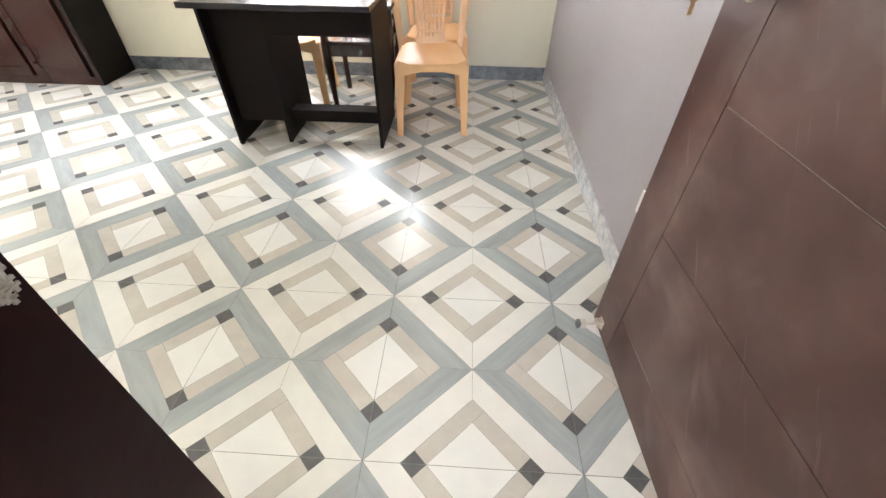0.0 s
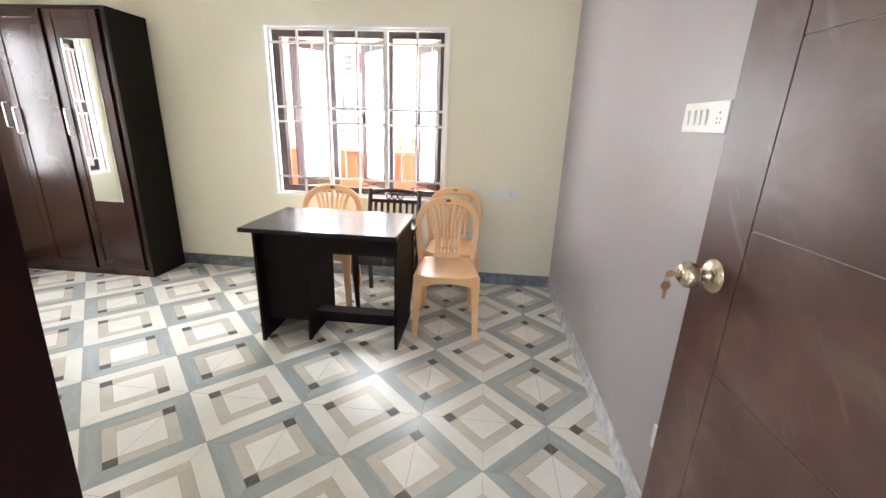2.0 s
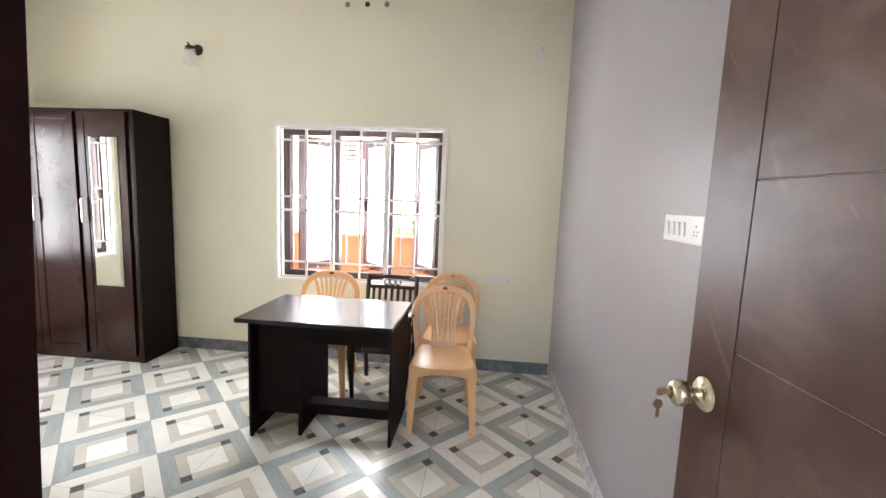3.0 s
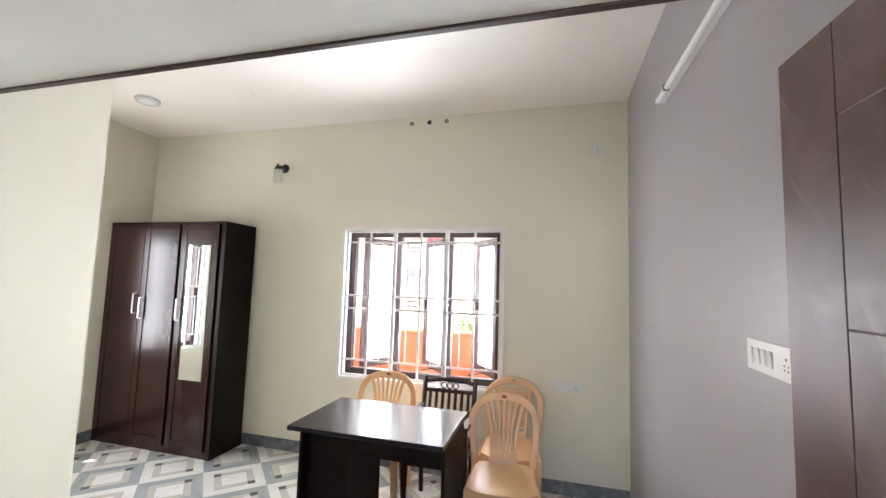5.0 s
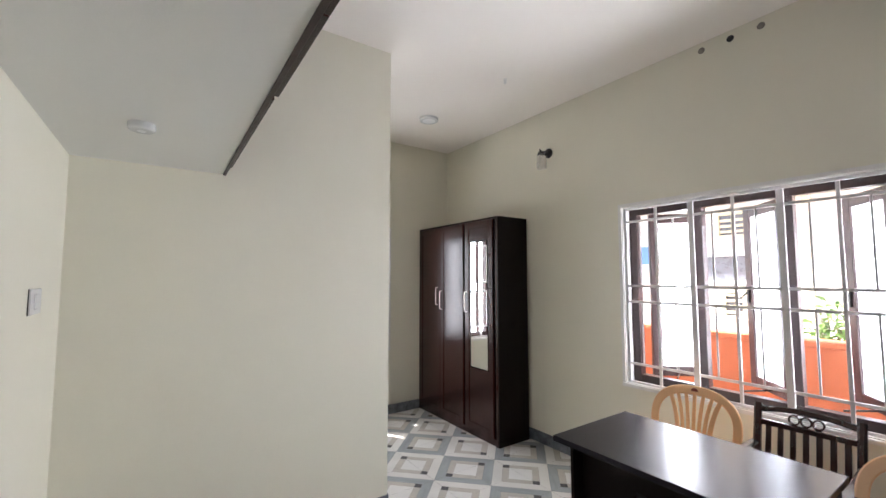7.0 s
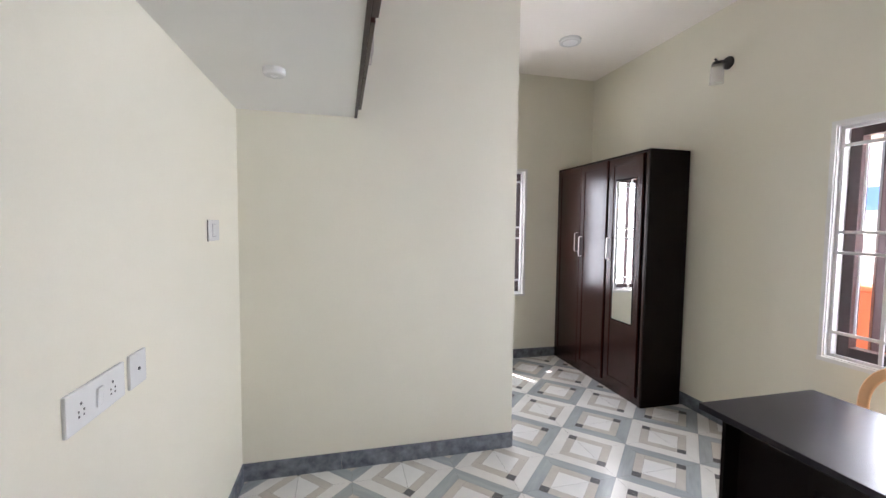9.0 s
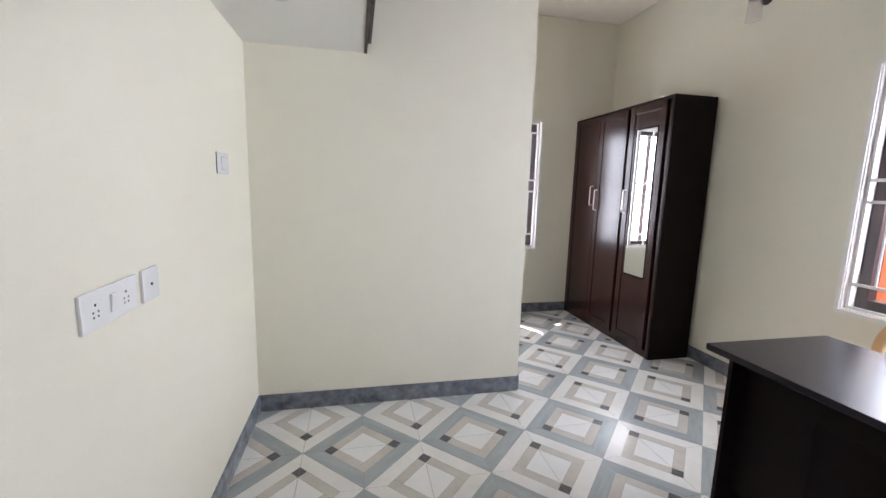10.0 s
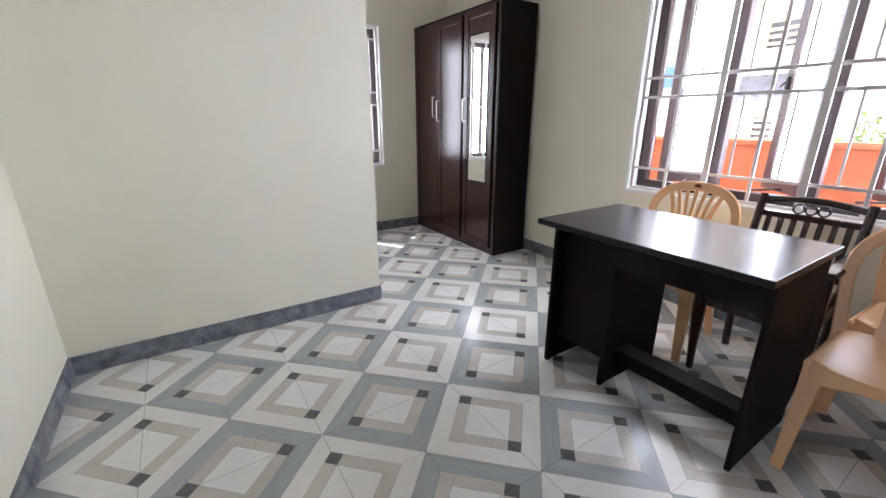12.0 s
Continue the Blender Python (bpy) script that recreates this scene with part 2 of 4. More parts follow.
def lathe(bm, profile, m=None, seg=28):
    """Turns (radius, height) pairs about z."""
    rings = []
    for r, z in profile:
        rings.append([bm.verts.new((r * math.cos(2 * math.pi * s / seg), r * math.sin(2 * math.pi * s / seg), z)) for s in range(seg)])
    for a, b in zip(rings, rings[1:]):
        for s in range(seg):
            bm.faces.new((a[s], a[(s + 1) % seg], b[(s + 1) % seg], b[s]))
    bm.faces.new(list(reversed(rings[0])))
    bm.faces.new(rings[-1])
    if m is not None:
        bmesh.ops.transform(bm, matrix=m, verts=[v for r in rings for v in r])


def sweep(bm, pts, width, thick, side=(1, 0, 0), closed=False, corner=0.3):
    """A bar with a rounded flat section along pts; width lies along side (made square to the path)."""
    pts = [Vector(p) for p in pts]
    n = len(pts)
    rings = []
    for i, p in enumerate(pts):
        a, b = (pts[i - 1] if i or closed else p), (pts[(i + 1) % n] if i < n - 1 or closed else p)
        d = (b - a).normalized()
        s = side[i] if isinstance(side, list) else side
        s = Vector(s)
        s = (s - d * s.dot(d)).normalized()
        u = d.cross(s)
        w = (width[i] if isinstance(width, (list, tuple)) else width) / 2
        t = (thick[i] if isinstance(thick, (list, tuple)) else thick) / 2
        c = corner * min(w, t) * 2
        prof = ((w, t - c), (w - c, t), (c - w, t), (-w, t - c), (-w, c - t), (c - w, -t), (w - c, -t), (w, c - t))
        rings.append([bm.verts.new(p + s * x + u * y) for x, y in prof])
    pairs = list(zip(rings, rings[1:])) + ([(rings[-1], rings[0])] if closed else [])
    for a, b in pairs:
        for k in range(8):
            bm.faces.new((a[k], a[(k + 1) % 8], b[(k + 1) % 8], b[k]))
    if not closed:
        bm.faces.new(list(reversed(rings[0])))
        bm.faces.new(rings[-1])


def finish(bm, name, material, smooth=False):
    bmesh.ops.recalc_face_normals(bm, faces=bm.faces)
    me = bpy.data.meshes.new(name)
    bm.to_mesh(me)
    bm.free()
    for mt in (material if isinstance(material, (list, tuple)) else [material]):
        me.materials.append(mt)
    if smooth:
        me.shade_smooth()
        me.set_sharp_from_angle(angle=radians(38))
    return me


def thing(name, x=0, y=0, z=0, rz=0, label="", category="", group="", kind=""):
    ob = new(name)
    ob.empty_display_size = 0.1
    ob.matrix_basis = pose(x, y, z, 0, 0, rz)
    return tagged(ob, label, category, group, kind)


def part(name, bm, material, parent, label="", smooth=False):
    ob = new(name, finish(bm, name, material, smooth))
    ob.parent = parent
    return tagged(ob, label)


def bpart(name, b, material, parent, bevel=0.0, label="", m=None):
    bm = bmesh.new()
    box(bm, *b, bevel=bevel, m=m)
    return part(name, bm, material, parent, label)


def solo(name, bm, material, label="", category="", group="", kind="", m=None, smooth=False):
    ob = new(name, finish(bm, name, material, smooth))
    if m is not None:
        ob.matrix_basis = m
    return tagged(ob, label, category, group, kind)


def structure(name, boxes, material, label, bevel=0.0):
    bm = bmesh.new()
    for b in boxes:
        box(bm, *b, bevel=bevel)
    return solo(name, bm, material, label, name.split("_")[0], kind="structure")


# ---- the shell of the room ----
XL, XR, YB, YF, ZC = -4.112, 0.671, 0.098, 3.388, 3.085
PX, PY = -2.447, 1.732           # corner of the bathroom block
T = 0.20
WX0, WX1, WZ0, WZ1 = -1.762, -0.300, 0.720, 2.054     # window 1 opening
VY0, VY1 = 1.797, 2.574                               # window 2 opening
LY, LZ = 0.715, 2.074                                 # loft edge and underside
DX0, DX1, DZ = -0.20, 0.597, 2.07                      # door opening in the back wall


def wall_with_hole(name, axis, at, thick, a0, a1, z0, z1, hole, material, label):
    """A wall along an axis with one opening (h0, h1, k0, k1)."""
    h0, h1, k0, k1 = hole
    runs = [(a0, h0, z0, z1), (h1, a1, z0, z1), (h0, h1, k1, z1)]
    if k0 > z0:
        runs.append((h0, h1, z0, k0))
    bs = [(a, b, at, at + thick, c, d) if axis == "x" else (at, at + thick, a, b, c, d) for a, b, c, d in runs if b - a > 1e-4 and d - c > 1e-4]
    return structure(name, bs, material, label)


wall_with_hole("wall_window", "x", YF, T, XL - T, XR + T, -0.3, 3.3, (WX0, WX1, WZ0, WZ1), cream_paint, "cream painted plaster wall with a barred window")
wall_with_hole("wall_west", "y", XL - T, T, YB - 0.12, YF, -0.3, 3.3, (VY0, VY1, WZ0, WZ1), cream_paint, "cream painted wall with a narrow barred window")
structure("wall_grey", [(XR, XR + T, YB - 0.12, YF, -0.3, 3.3)], grey_paint, "grey lavender satin painted accent wall")
wall_with_hole("wall_back", "x", YB - 0.12, 0.12, PX, XR, -0.3, 3.3, (DX0, XR, 0, DZ), cream_paint, "cream painted wall with the doorway and sockets")
structure("wall_partition", [(PX - 0.15, PX, YB - 0.12, PY - 0.15, -0.3, 3.3), (XL, PX, PY - 0.15, PY, -0.3, 3.3)], cream_paint, "cream painted partition walls with an outer corner")
structure("wall_bath_back", [(XL, PX - 0.15, YB - 0.12, YB, -0.3, 3.3)], cream_paint, "plain closing wall")
structure("ceiling", [(XL - T, XR + T, YB - 0.12, YF + T, ZC, ZC + 0.22)], white_ceiling, "off-white painted flat ceiling with warm bounce light in its colour")
structure("loft_slab", [(PX, XR, YB, LY + 0.004, LZ, LZ + 0.09)], loft_shaded, "off-white storage loft slab above the doorway, shaded in its colour")
structure("floor_base", [(XL - T, XR + T, -0.3, YF + T, -0.12, -0.010)], grout, "cement bed under the floor tiles")

# unseen hall behind the doorway, made up, closed but for a far window opening
structure("wall_hall", [(-1.9, -1.7, -3.2, YB - 0.12, -0.3, 2.9), (2.1, 2.3, -3.2, YB - 0.12, -0.3, 2.9), (XR + T, 2.1, YB - 0.12, YB, -0.3, 2.9),
                        (-1.7, -0.6, -3.2, -3.0, -0.3, 2.9), (0.9, 2.1, -3.2, -3.0, -0.3, 2.9), (-0.6, 0.9, -3.2, -3.0, -0.3, 0.9), (-0.6, 0.9, -3.2, -3.0, 2.1, 2.9)], hall_paint, "plain painted hall walls")
structure("floor_hall", [(-1.7, 2.1, -3.0, -0.3, -0.12, -0.004)], tile_white, "plain pale tiled hall floor")
structure("ceiling_hall", [(-1.9, 2.3, -3.2, YB - 0.12, 2.9, 3.05)], white_ceiling, "plain hall ceiling")

portal("window_portal", look(((WX0 + WX1) / 2, YF + T + 0.01, (WZ0 + WZ1) / 2), ((WX0 + WX1) / 2, 0, (WZ0 + WZ1) / 2)), WX1 - WX0, WZ1 - WZ0)
window_lamp("side_window_daylight", look((XL - T - 0.01, (VY0 + VY1) / 2, (WZ0 + WZ1) / 2), (0, (VY0 + VY1) / 2, (WZ0 + WZ1) / 2)), VY1 - VY0, WZ1 - WZ0, SIDE_W)
# fill lamp in the made-up hall opening, added to light the door leaf
window_lamp("hall_fill_daylight", look((0.15, -3.1, 1.5), (0.15, 0, 1.5)), 1.5, 1.2, HALL_W)

# skirting: runs of marble pieces
skirt_pieces = []


def skirting(name, axis, at, out, a0, a1, label, stone=None):
    """Marble skirting along a wall, one piece every 0.6 m; out: +1/-1 away from the wall."""
    root = thing(name, label=label, category="skirting", kind="structure")
    n = max(1, round((a1 - a0) / 0.6))
    d = (a1 - a0) / n
    for i in range(n):
        lo, hi = a0 + i * d + 0.0003, a0 + (i + 1) * d - 0.0003
        t0, t1 = sorted((at, at + out * 0.011))
        b = (lo, hi, t0, t1, 0.0, 0.1) if axis == "x" else (t0, t1, lo, hi, 0.0, 0.1)
        skirt_pieces.append((b, root, stone or marble))


skirting("baseboard_window", "x", YF, -1, XL, XR, "grey marble skirting along the window wall")
skirting("baseboard_west", "y", XL, 1, PY, YF, "grey marble skirting along the far wall")
skirting("baseboard_partition", "y", PX, 1, YB, PY, "grey veined marble skirting along the partition")
skirting("baseboard_block", "x", PY, 1, XL, PX, "grey marble skirting round the partition corner")
skirting("baseboard_back", "x", YB, 1, PX, DX0 - 0.07, "grey marble skirting along the back wall")
skirting("baseboard_grey", "y", XR, -1, YB, YF, "glossy pale grey marble skirting under the grey wall", pale_marble)


# ---- windows ----
def grill_window(name, width, height, lights, shutters, m, label, glow=0.0):
    """A white barred opening with a dark frame and outward casements. Local: x along the wall, y outward, z up from the opening's foot.
    lights: number of bays; shutters: (bay, hinge side, degrees open)."""
    root = thing(name, label=label, category="window", kind="structure")
    root.matrix_basis = m
    w, h, tr = width, height, 0.024
    bm = bmesh.new()                       # raised plaster band round the opening
    for b in ((-tr, w + tr, -0.008, 0.0, h, h + tr), (-tr, w + tr, -0.012, 0.0, -tr, 0), (-tr, 0, -0.008, 0.0, 0, h), (w, w + tr, -0.008, 0.0, 0, h)):
        box(bm, *b)
    part("window_surround", bm, white_gloss, root)
    bm = bmesh.new()                       # reveal lining
    for b in ((0, 0.006, 0.001, 0.10, 0, h), (w - 0.006, w, 0.001, 0.10, 0, h), (0.006, w - 0.006, 0.001, 0.10, h - 0.006, h), (0.006, w - 0.006, 0.001, 0.10, 0, 0.006)):
        box(bm, *b)
    part("reveal", bm, white_gloss, root)
    bay = w / lights
    g0, g1 = 0.022, 0.034                  # bars stand just inside the opening
    bars = bmesh.new()
    for b in ((0.006, 0.026, g0, g1, 0.006, h - 0.006), (w - 0.026, w - 0.006, g0, g1, 0.006, h - 0.006), (0.026, w - 0.026, g0, g1, h - 0.026, h - 0.006), (0.026, w - 0.026, g0, g1, 0.006, 0.024)):
        box(bars, *b, bevel=0.002)
    part("grill_frame", bars, grill_shaded, root)
    for k in range(1, lights):
        bpart("flat_bar", (k * bay - 0.018, k * bay + 0.018, g0, g1 + 0.002, 0.024, h - 0.026), grill_shaded, root, 0.002)
    levels = (0.150, 0.610, 0.728, 1.218)
    for z in levels:
        for k in range(lights):
            bpart("cross_bar", (k * bay + (0.018 if k else 0.026), (k + 1) * bay - (0.018 if k < lights - 1 else 0.026), g0 - 0.002, g1 - 0.004, z - 0.009, z + 0.009), grill_shaded, root, 0.002)
    for k in range(lights):
        x = (k + 0.5) * bay + 0.004
        bpart("upright_bar", (x - 0.009, x + 0.009, g0 + 0.002, g1 + 0.003, 0.024, h - 0.026), grill_shaded, root, 0.002)
        for s in (-0.245, 0.245):
            for z0, z1 in ((levels[0] + 0.009, levels[1] - 0.009), (levels[2] + 0.009, levels[3] - 0.009)):
                bm = bmesh.new()
                xx = x + s * bay
                cyl(bm, (xx, g0 + 0.006, z0), (xx, g0 + 0.006, z1), 0.0058, seg=10)
                part("rod", bm, grill_shaded, root, smooth=True)
    # dark timber frame
    f0, f1, fw = 0.10, 0.165, 0.062
    bm = bmesh.new()
    for b in ((0, fw, f0, f1, 0, h), (w - fw, w, f0, f1, 0, h), (fw, w - fw, f0, f1, h - fw, h), (fw, w - fw, f0, f1, 0, fw)):
        box(bm, *b, bevel=0.003)
    part("window_frame", bm, frame_wood, root, "dark brown timber window frame")
    for k in range(1, lights):
        bpart("mullion", (k * bay - 0.038, k * bay + 0.038, f0, f1, fw, h - fw), frame_wood, root, 0.003)
    for bay_i, side, deg in shutters:
        x0 = bay_i * bay + (fw - 0.012 if bay_i == 0 else 0.024)
        x1 = (bay_i + 1) * bay - (fw - 0.012 if bay_i == lights - 1 else 0.024)
        sw, z0, z1 = x1 - x0, fw - 0.01, h - fw + 0.01
        off = 0.070 if side < 0 else 0.016     # the hinge arm carries a left-hung leaf clear of the frame
        if side < 0:
            sm = pose(x0 + off, f1 + 0.012, 0, 0, 0, deg)
        else:
            sm = pose(x1 - off, f1 + 0.012, 0, 0, 0, -deg) @ Matrix.Diagonal((-1, 1, 1, 1))
        st = 0.070
        bm = bmesh.new()
        for b in ((0, st, 0, 0.034, z0, z1), (sw - st, sw, 0, 0.034, z0, z1), (st, sw - st, 0, 0.034, z1 - st, z1), (st, sw - st, 0, 0.034, z0, z0 + st)):
            box(bm, *b, bevel=0.003)
        bmesh.ops.transform(bm, matrix=sm, verts=bm.verts)
        leaf = part("casement", bm, frame_wood, root, "dark brown casement standing open outward")
        bm = bmesh.new()
        box(bm, st - 0.004, sw - st + 0.004, 0.014, 0.019, z0 + st - 0.004, z1 - st + 0.004)
        bmesh.ops.transform(bm, matrix=sm, verts=bm.verts)
        pane = part("pane", bm, frosted_glass, leaf, "frosted white glass pane")
        pane.visible_shadow = not glow
        if glow:                            # daylight through the frosted pane
            light = bpy.data.lights.new("pane_daylight", "AREA")
            light.shape, light.size, light.size_y = "RECTANGLE", sw - 2 * st, z1 - z0 - 2 * st
            light.energy, light.color = glow, DAY
            lamp = new("pane_daylight", light)
            c = m @ sm @ Vector((sw / 2, 0.026, (z0 + z1) / 2))
            lamp.matrix_world = look(c, m @ sm @ Vector((sw / 2, -1.0, (z0 + z1) / 2)))
        bm = bmesh.new()
        box(bm, sw - 0.045, sw - 0.020, -0.012, 0.0, (z0 + z1) / 2 - 0.05, (z0 + z1) / 2 + 0.05, bevel=0.003)
        cyl(bm, (sw - 0.032, -0.012, (z0 + z1) / 2 + 0.02), (sw - 0.032, -0.04, (z0 + z1) / 2 - 0.01), 0.006, seg=10)
        bmesh.ops.transform(bm, matrix=sm, verts=bm.verts)
        part("latch", bm, black_metal, leaf)
        bm = bmesh.new()
        sweep(bm, [sm @ Vector((sw * 0.45, 0.0, z0 + 0.02)), Vector((x0 + 0.25 if side < 0 else x1 - 0.25, f1 - 0.01, z0 + 0.02))], 0.012, 0.006, (0, 0, 1))
        part("stay", bm, black_metal, leaf)
    return root


grill_window("window_1", WX1 - WX0, WZ1 - WZ0, 3, [(0, -1, 50), (1, 1, 46), (2, 1, 52)], pose(WX0, YF, WZ0),
             "white barred window with open dark casements and frosted panes", PANE_W)
grill_window("window_2", VY1 - VY0, WZ1 - WZ0, 2, [(0, -1, 60), (1, 1, 22)], pose(XL, VY0, WZ0, 0, 0, 90),
             "narrow white barred window with open dark casements")
structure("sunshade_1", [(WX0 - 0.25, WX1 + 0.25, YF + T, YF + T + 0.48, WZ1 + 0.10, WZ1 + 0.17)], ext_cream, "cream concrete sunshade over the window")
# added out of view; its depth cuts the sun patch on the floor
structure("sunshade_2", [(XL - T - 0.60, XL - T, VY0 - 0.2, VY1 + 0.2, WZ1 + 0.10, WZ1 + 0.17)], ext_cream, "cream concrete sunshade over the window")

# ---- doorway ----
door_frame = thing("door_frame", label="dark brown timber door frame with a rough strike cut-out", category="door frame", kind="structure")
JX, JY = -0.143, 0.075
LEAN, JS = 0.050, -0.1283                   # the jamb leans into the opening; its face at the strike
ZS = 1.094
S0, S1 = 0.045, 0.0665                      # depth range of the open mortise


def jamb():
    """The closing jamb, with the lock mortise left open."""
    bm = bmesh.new()
    y0 = YB - 0.14
    for b in ((DX0, JX, y0, JY, 0, ZS - 0.016), (DX0, JX, y0, JY, ZS + 0.016, DZ), (DX0, JX, y0, S0, ZS - 0.016, ZS + 0.016), (DX0, JX, S1, JY, ZS - 0.016, ZS + 0.016)):
        box(bm, *b)
    for v in bm.verts:
        if v.co.x > JX - 0.001:
            v.co.x += LEAN * (v.co.z - 0.8)
    part("jamb", bm, jamb_wood, door_frame)
    bpart("mortise", (DX0 + 0.004, JX - 0.016, S0 - 0.001, S1 + 0.001, ZS - 0.017, ZS + 0.017), hole_wood, door_frame, 0, "raw red wood inside the lock hole")


jamb()
bpart("jamb", (0.645, XR, YB - 0.14, JY, 0, DZ), jamb_wood, door_frame)
bpart("head", (JX + 0.050, 0.645, YB - 0.14, JY, DZ - 0.035, DZ), jamb_wood, door_frame)
rnd = random.Random(4)
bm = bmesh.new()                            # putty smeared round the strike, broken at its edges
cell, keep = 0.0016, {}
for iy in range(-3, 16):
    for iz in range(-25, 26):
        y, z = 0.050 + iy * cell, ZS + iz * cell
        edge = max((0.049 - y) / 0.004, (y - 0.0695) / 0.003, (abs(z - ZS) - 0.033) / 0.005)
        hole = S0 - 0.001 < y < S1 - 0.002 and abs(z - ZS) < 0.0155
        screw = abs(abs(z - ZS) - 0.026) < 0.0025 and abs(y - 0.060) < 0.0025
        if hole or screw or edge > rnd.uniform(0.0, 1.0) or y > 0.0735:
            continue
        keep[iy, iz] = (y, z)
for y, z in keep.values():
    t = rnd.uniform(0.0006, 0.0016)
    box(bm, JS, JS + t, y - cell / 2, y + cell / 2, z - cell / 2, z + cell / 2)
part("putty", bm, white_putty, door_frame, "crumbling white putty round the lock hole")
bm = bmesh.new()
sweep(bm, [(JS + 0.001, JY - 0.003, ZS + 0.003), (JS + 0.0012, JY + 0.001, ZS + 0.003), (JS - 0.0005, JY + 0.003, ZS + 0.003), (JS - 0.004, JY + 0.0038, ZS + 0.003)], 0.028, 0.0014, (0, 0, 1))
part("strike_lip", bm, strike_paint, door_frame, "bent grey strike lip", True)

# door leaf: pivot near the grey wall, swung right back
LEAF_W, LEAF_H, LEAF_T = 0.832, 2.03, 0.034
door = thing("door_1", 0.592, 0.111, 0.006, 3.4, "brown laminate flush door with grooved panels, standing open", "door", kind="structure")
# local: +y from the hinge to the free edge, face towards -x at x = 0
bpart("core", (0.003, LEAF_T, 0, LEAF_W, 0, LEAF_H), groove_dust, door)
GY, G = LEAF_W - 0.147, 0.0012
grooves = [0.175, 0.512, 0.848, 1.174, 1.518, 1.868]
bpart("edge_lipping", (0.0031, LEAF_T, LEAF_W, LEAF_W + 0.004, 0, LEAF_H), door_wood, door)
bpart("groove_strip", (0.002, 0.003, GY - G, GY + G, 0, LEAF_H), ward_dark, door)
bpart("stile", (0, 0.003, GY + G, LEAF_W, 0, LEAF_H), door_wood, door, 0.0012)
levels = [0.0] + grooves + [LEAF_H]
for z0, z1 in zip(levels, levels[1:]):
    bpart("panel", (0, 0.003, 0, GY - G, z0 + (G if z0 else 0), z1 - (G if z1 < LEAF_H else 0)), door_wood, door, 0.0012)
knob = bmesh.new()
turn = pose(0, LEAF_W - 0.072, 1.050, 0, -90, 0)
lathe(knob, [(0.036, 0), (0.039, 0.002), (0.037, 0.006), (0.028, 0.011), (0.016, 0.014), (0.013, 0.018), (0.012, 0.030), (0.017, 0.034), (0.026, 0.042), (0.0295, 0.053), (0.028, 0.065), (0.021, 0.073), (0.012, 0.0755)], turn)
knob_ob = part("door_knob", knob, brass, door, "satin brass round door knob", True)
bm = bmesh.new()
ky, kz = LEAF_W - 0.072, 1.050
box(bm, -0.094, -0.075, ky - 0.001, ky + 0.001, kz - 0.005, kz + 0.005)
cyl(bm, (-0.097, ky - 0.001, kz), (-0.097, ky + 0.001, kz), 0.009, seg=16)
part("key", bm, key_metal, knob_ob, "brass key in the lock", True)
bm = bmesh.new()
sweep(bm, [(-0.098 + 0.008 * math.cos(a), ky, kz - 0.010 + 0.010 * math.sin(a)) for a in np.linspace(0, 2 * math.pi, 14, endpoint=False)], 0.0016, 0.0016, (0, 1, 0), closed=True)
part("key_ring", bm, steel, knob_ob, "", True)
bm = bmesh.new()
cyl(bm, (-0.100, ky - 0.0012, kz - 0.028), (-0.100, ky + 0.0012, kz - 0.028), 0.0112, seg=18)
box(bm, -0.1035, -0.0965, ky - 0.0012, ky + 0.0012, kz - 0.060, kz - 0.036)
for k in range(3):
    box(bm, -0.0965, -0.0948 + 0.0008 * (k % 2), ky - 0.001, ky + 0.001, kz - 0.058 + 0.006 * k, kz - 0.055 + 0.006 * k)
part("spare_key", bm, key_metal, knob_ob, "brass key hanging from the ring", True)
bm = bmesh.new()                            # two-lugged bracket screwed to the door's foot
SY, SZ = LEAF_W - 0.060, 0.040
box(bm, -0.003, 0, SY - 0.016, SY + 0.016, SZ - 0.020, SZ + 0.020, bevel=0.001)
for d in (-0.0125, 0.0125):
    box(bm, -0.022, -0.003, SY + d - 0.0025, SY + d + 0.0025, SZ - 0.010, SZ + 0.012, bevel=0.002)
catch = part("door_stop", bm, stop_plastic, door, "cream door stop bracket with a swinging arm", True)
bm = bmesh.new()
cyl(bm, (-0.016, SY - 0.016, SZ), (-0.016, SY + 0.016, SZ), 0.0035, seg=12)
part("hinge_pin", bm, steel, catch, "", True)
bm = bmesh.new()
sweep(bm, [(-0.016, SY, SZ), (-0.036, SY + 0.001, SZ - 0.004), (-0.056, SY + 0.002, SZ - 0.006)], 0.010, 0.007, (0, 0, 1))
part("stop_arm", bm, stop_plastic, catch, "", True)
bm = bmesh.new()
box(bm, -0.074, -0.054, SY - 0.010, SY + 0.014, SZ - 0.018, SZ + 0.008, bevel=0.003)
part("stop_block", bm, stop_plastic, catch, "", True)
bm = bmesh.new()
box(bm, -0.087, -0.0742, SY - 0.010, SY + 0.014, SZ - 0.018, SZ + 0.008, bevel=0.003)
part("stop_tip", bm, grey_plastic, catch, "dark grey rubber tip", True)

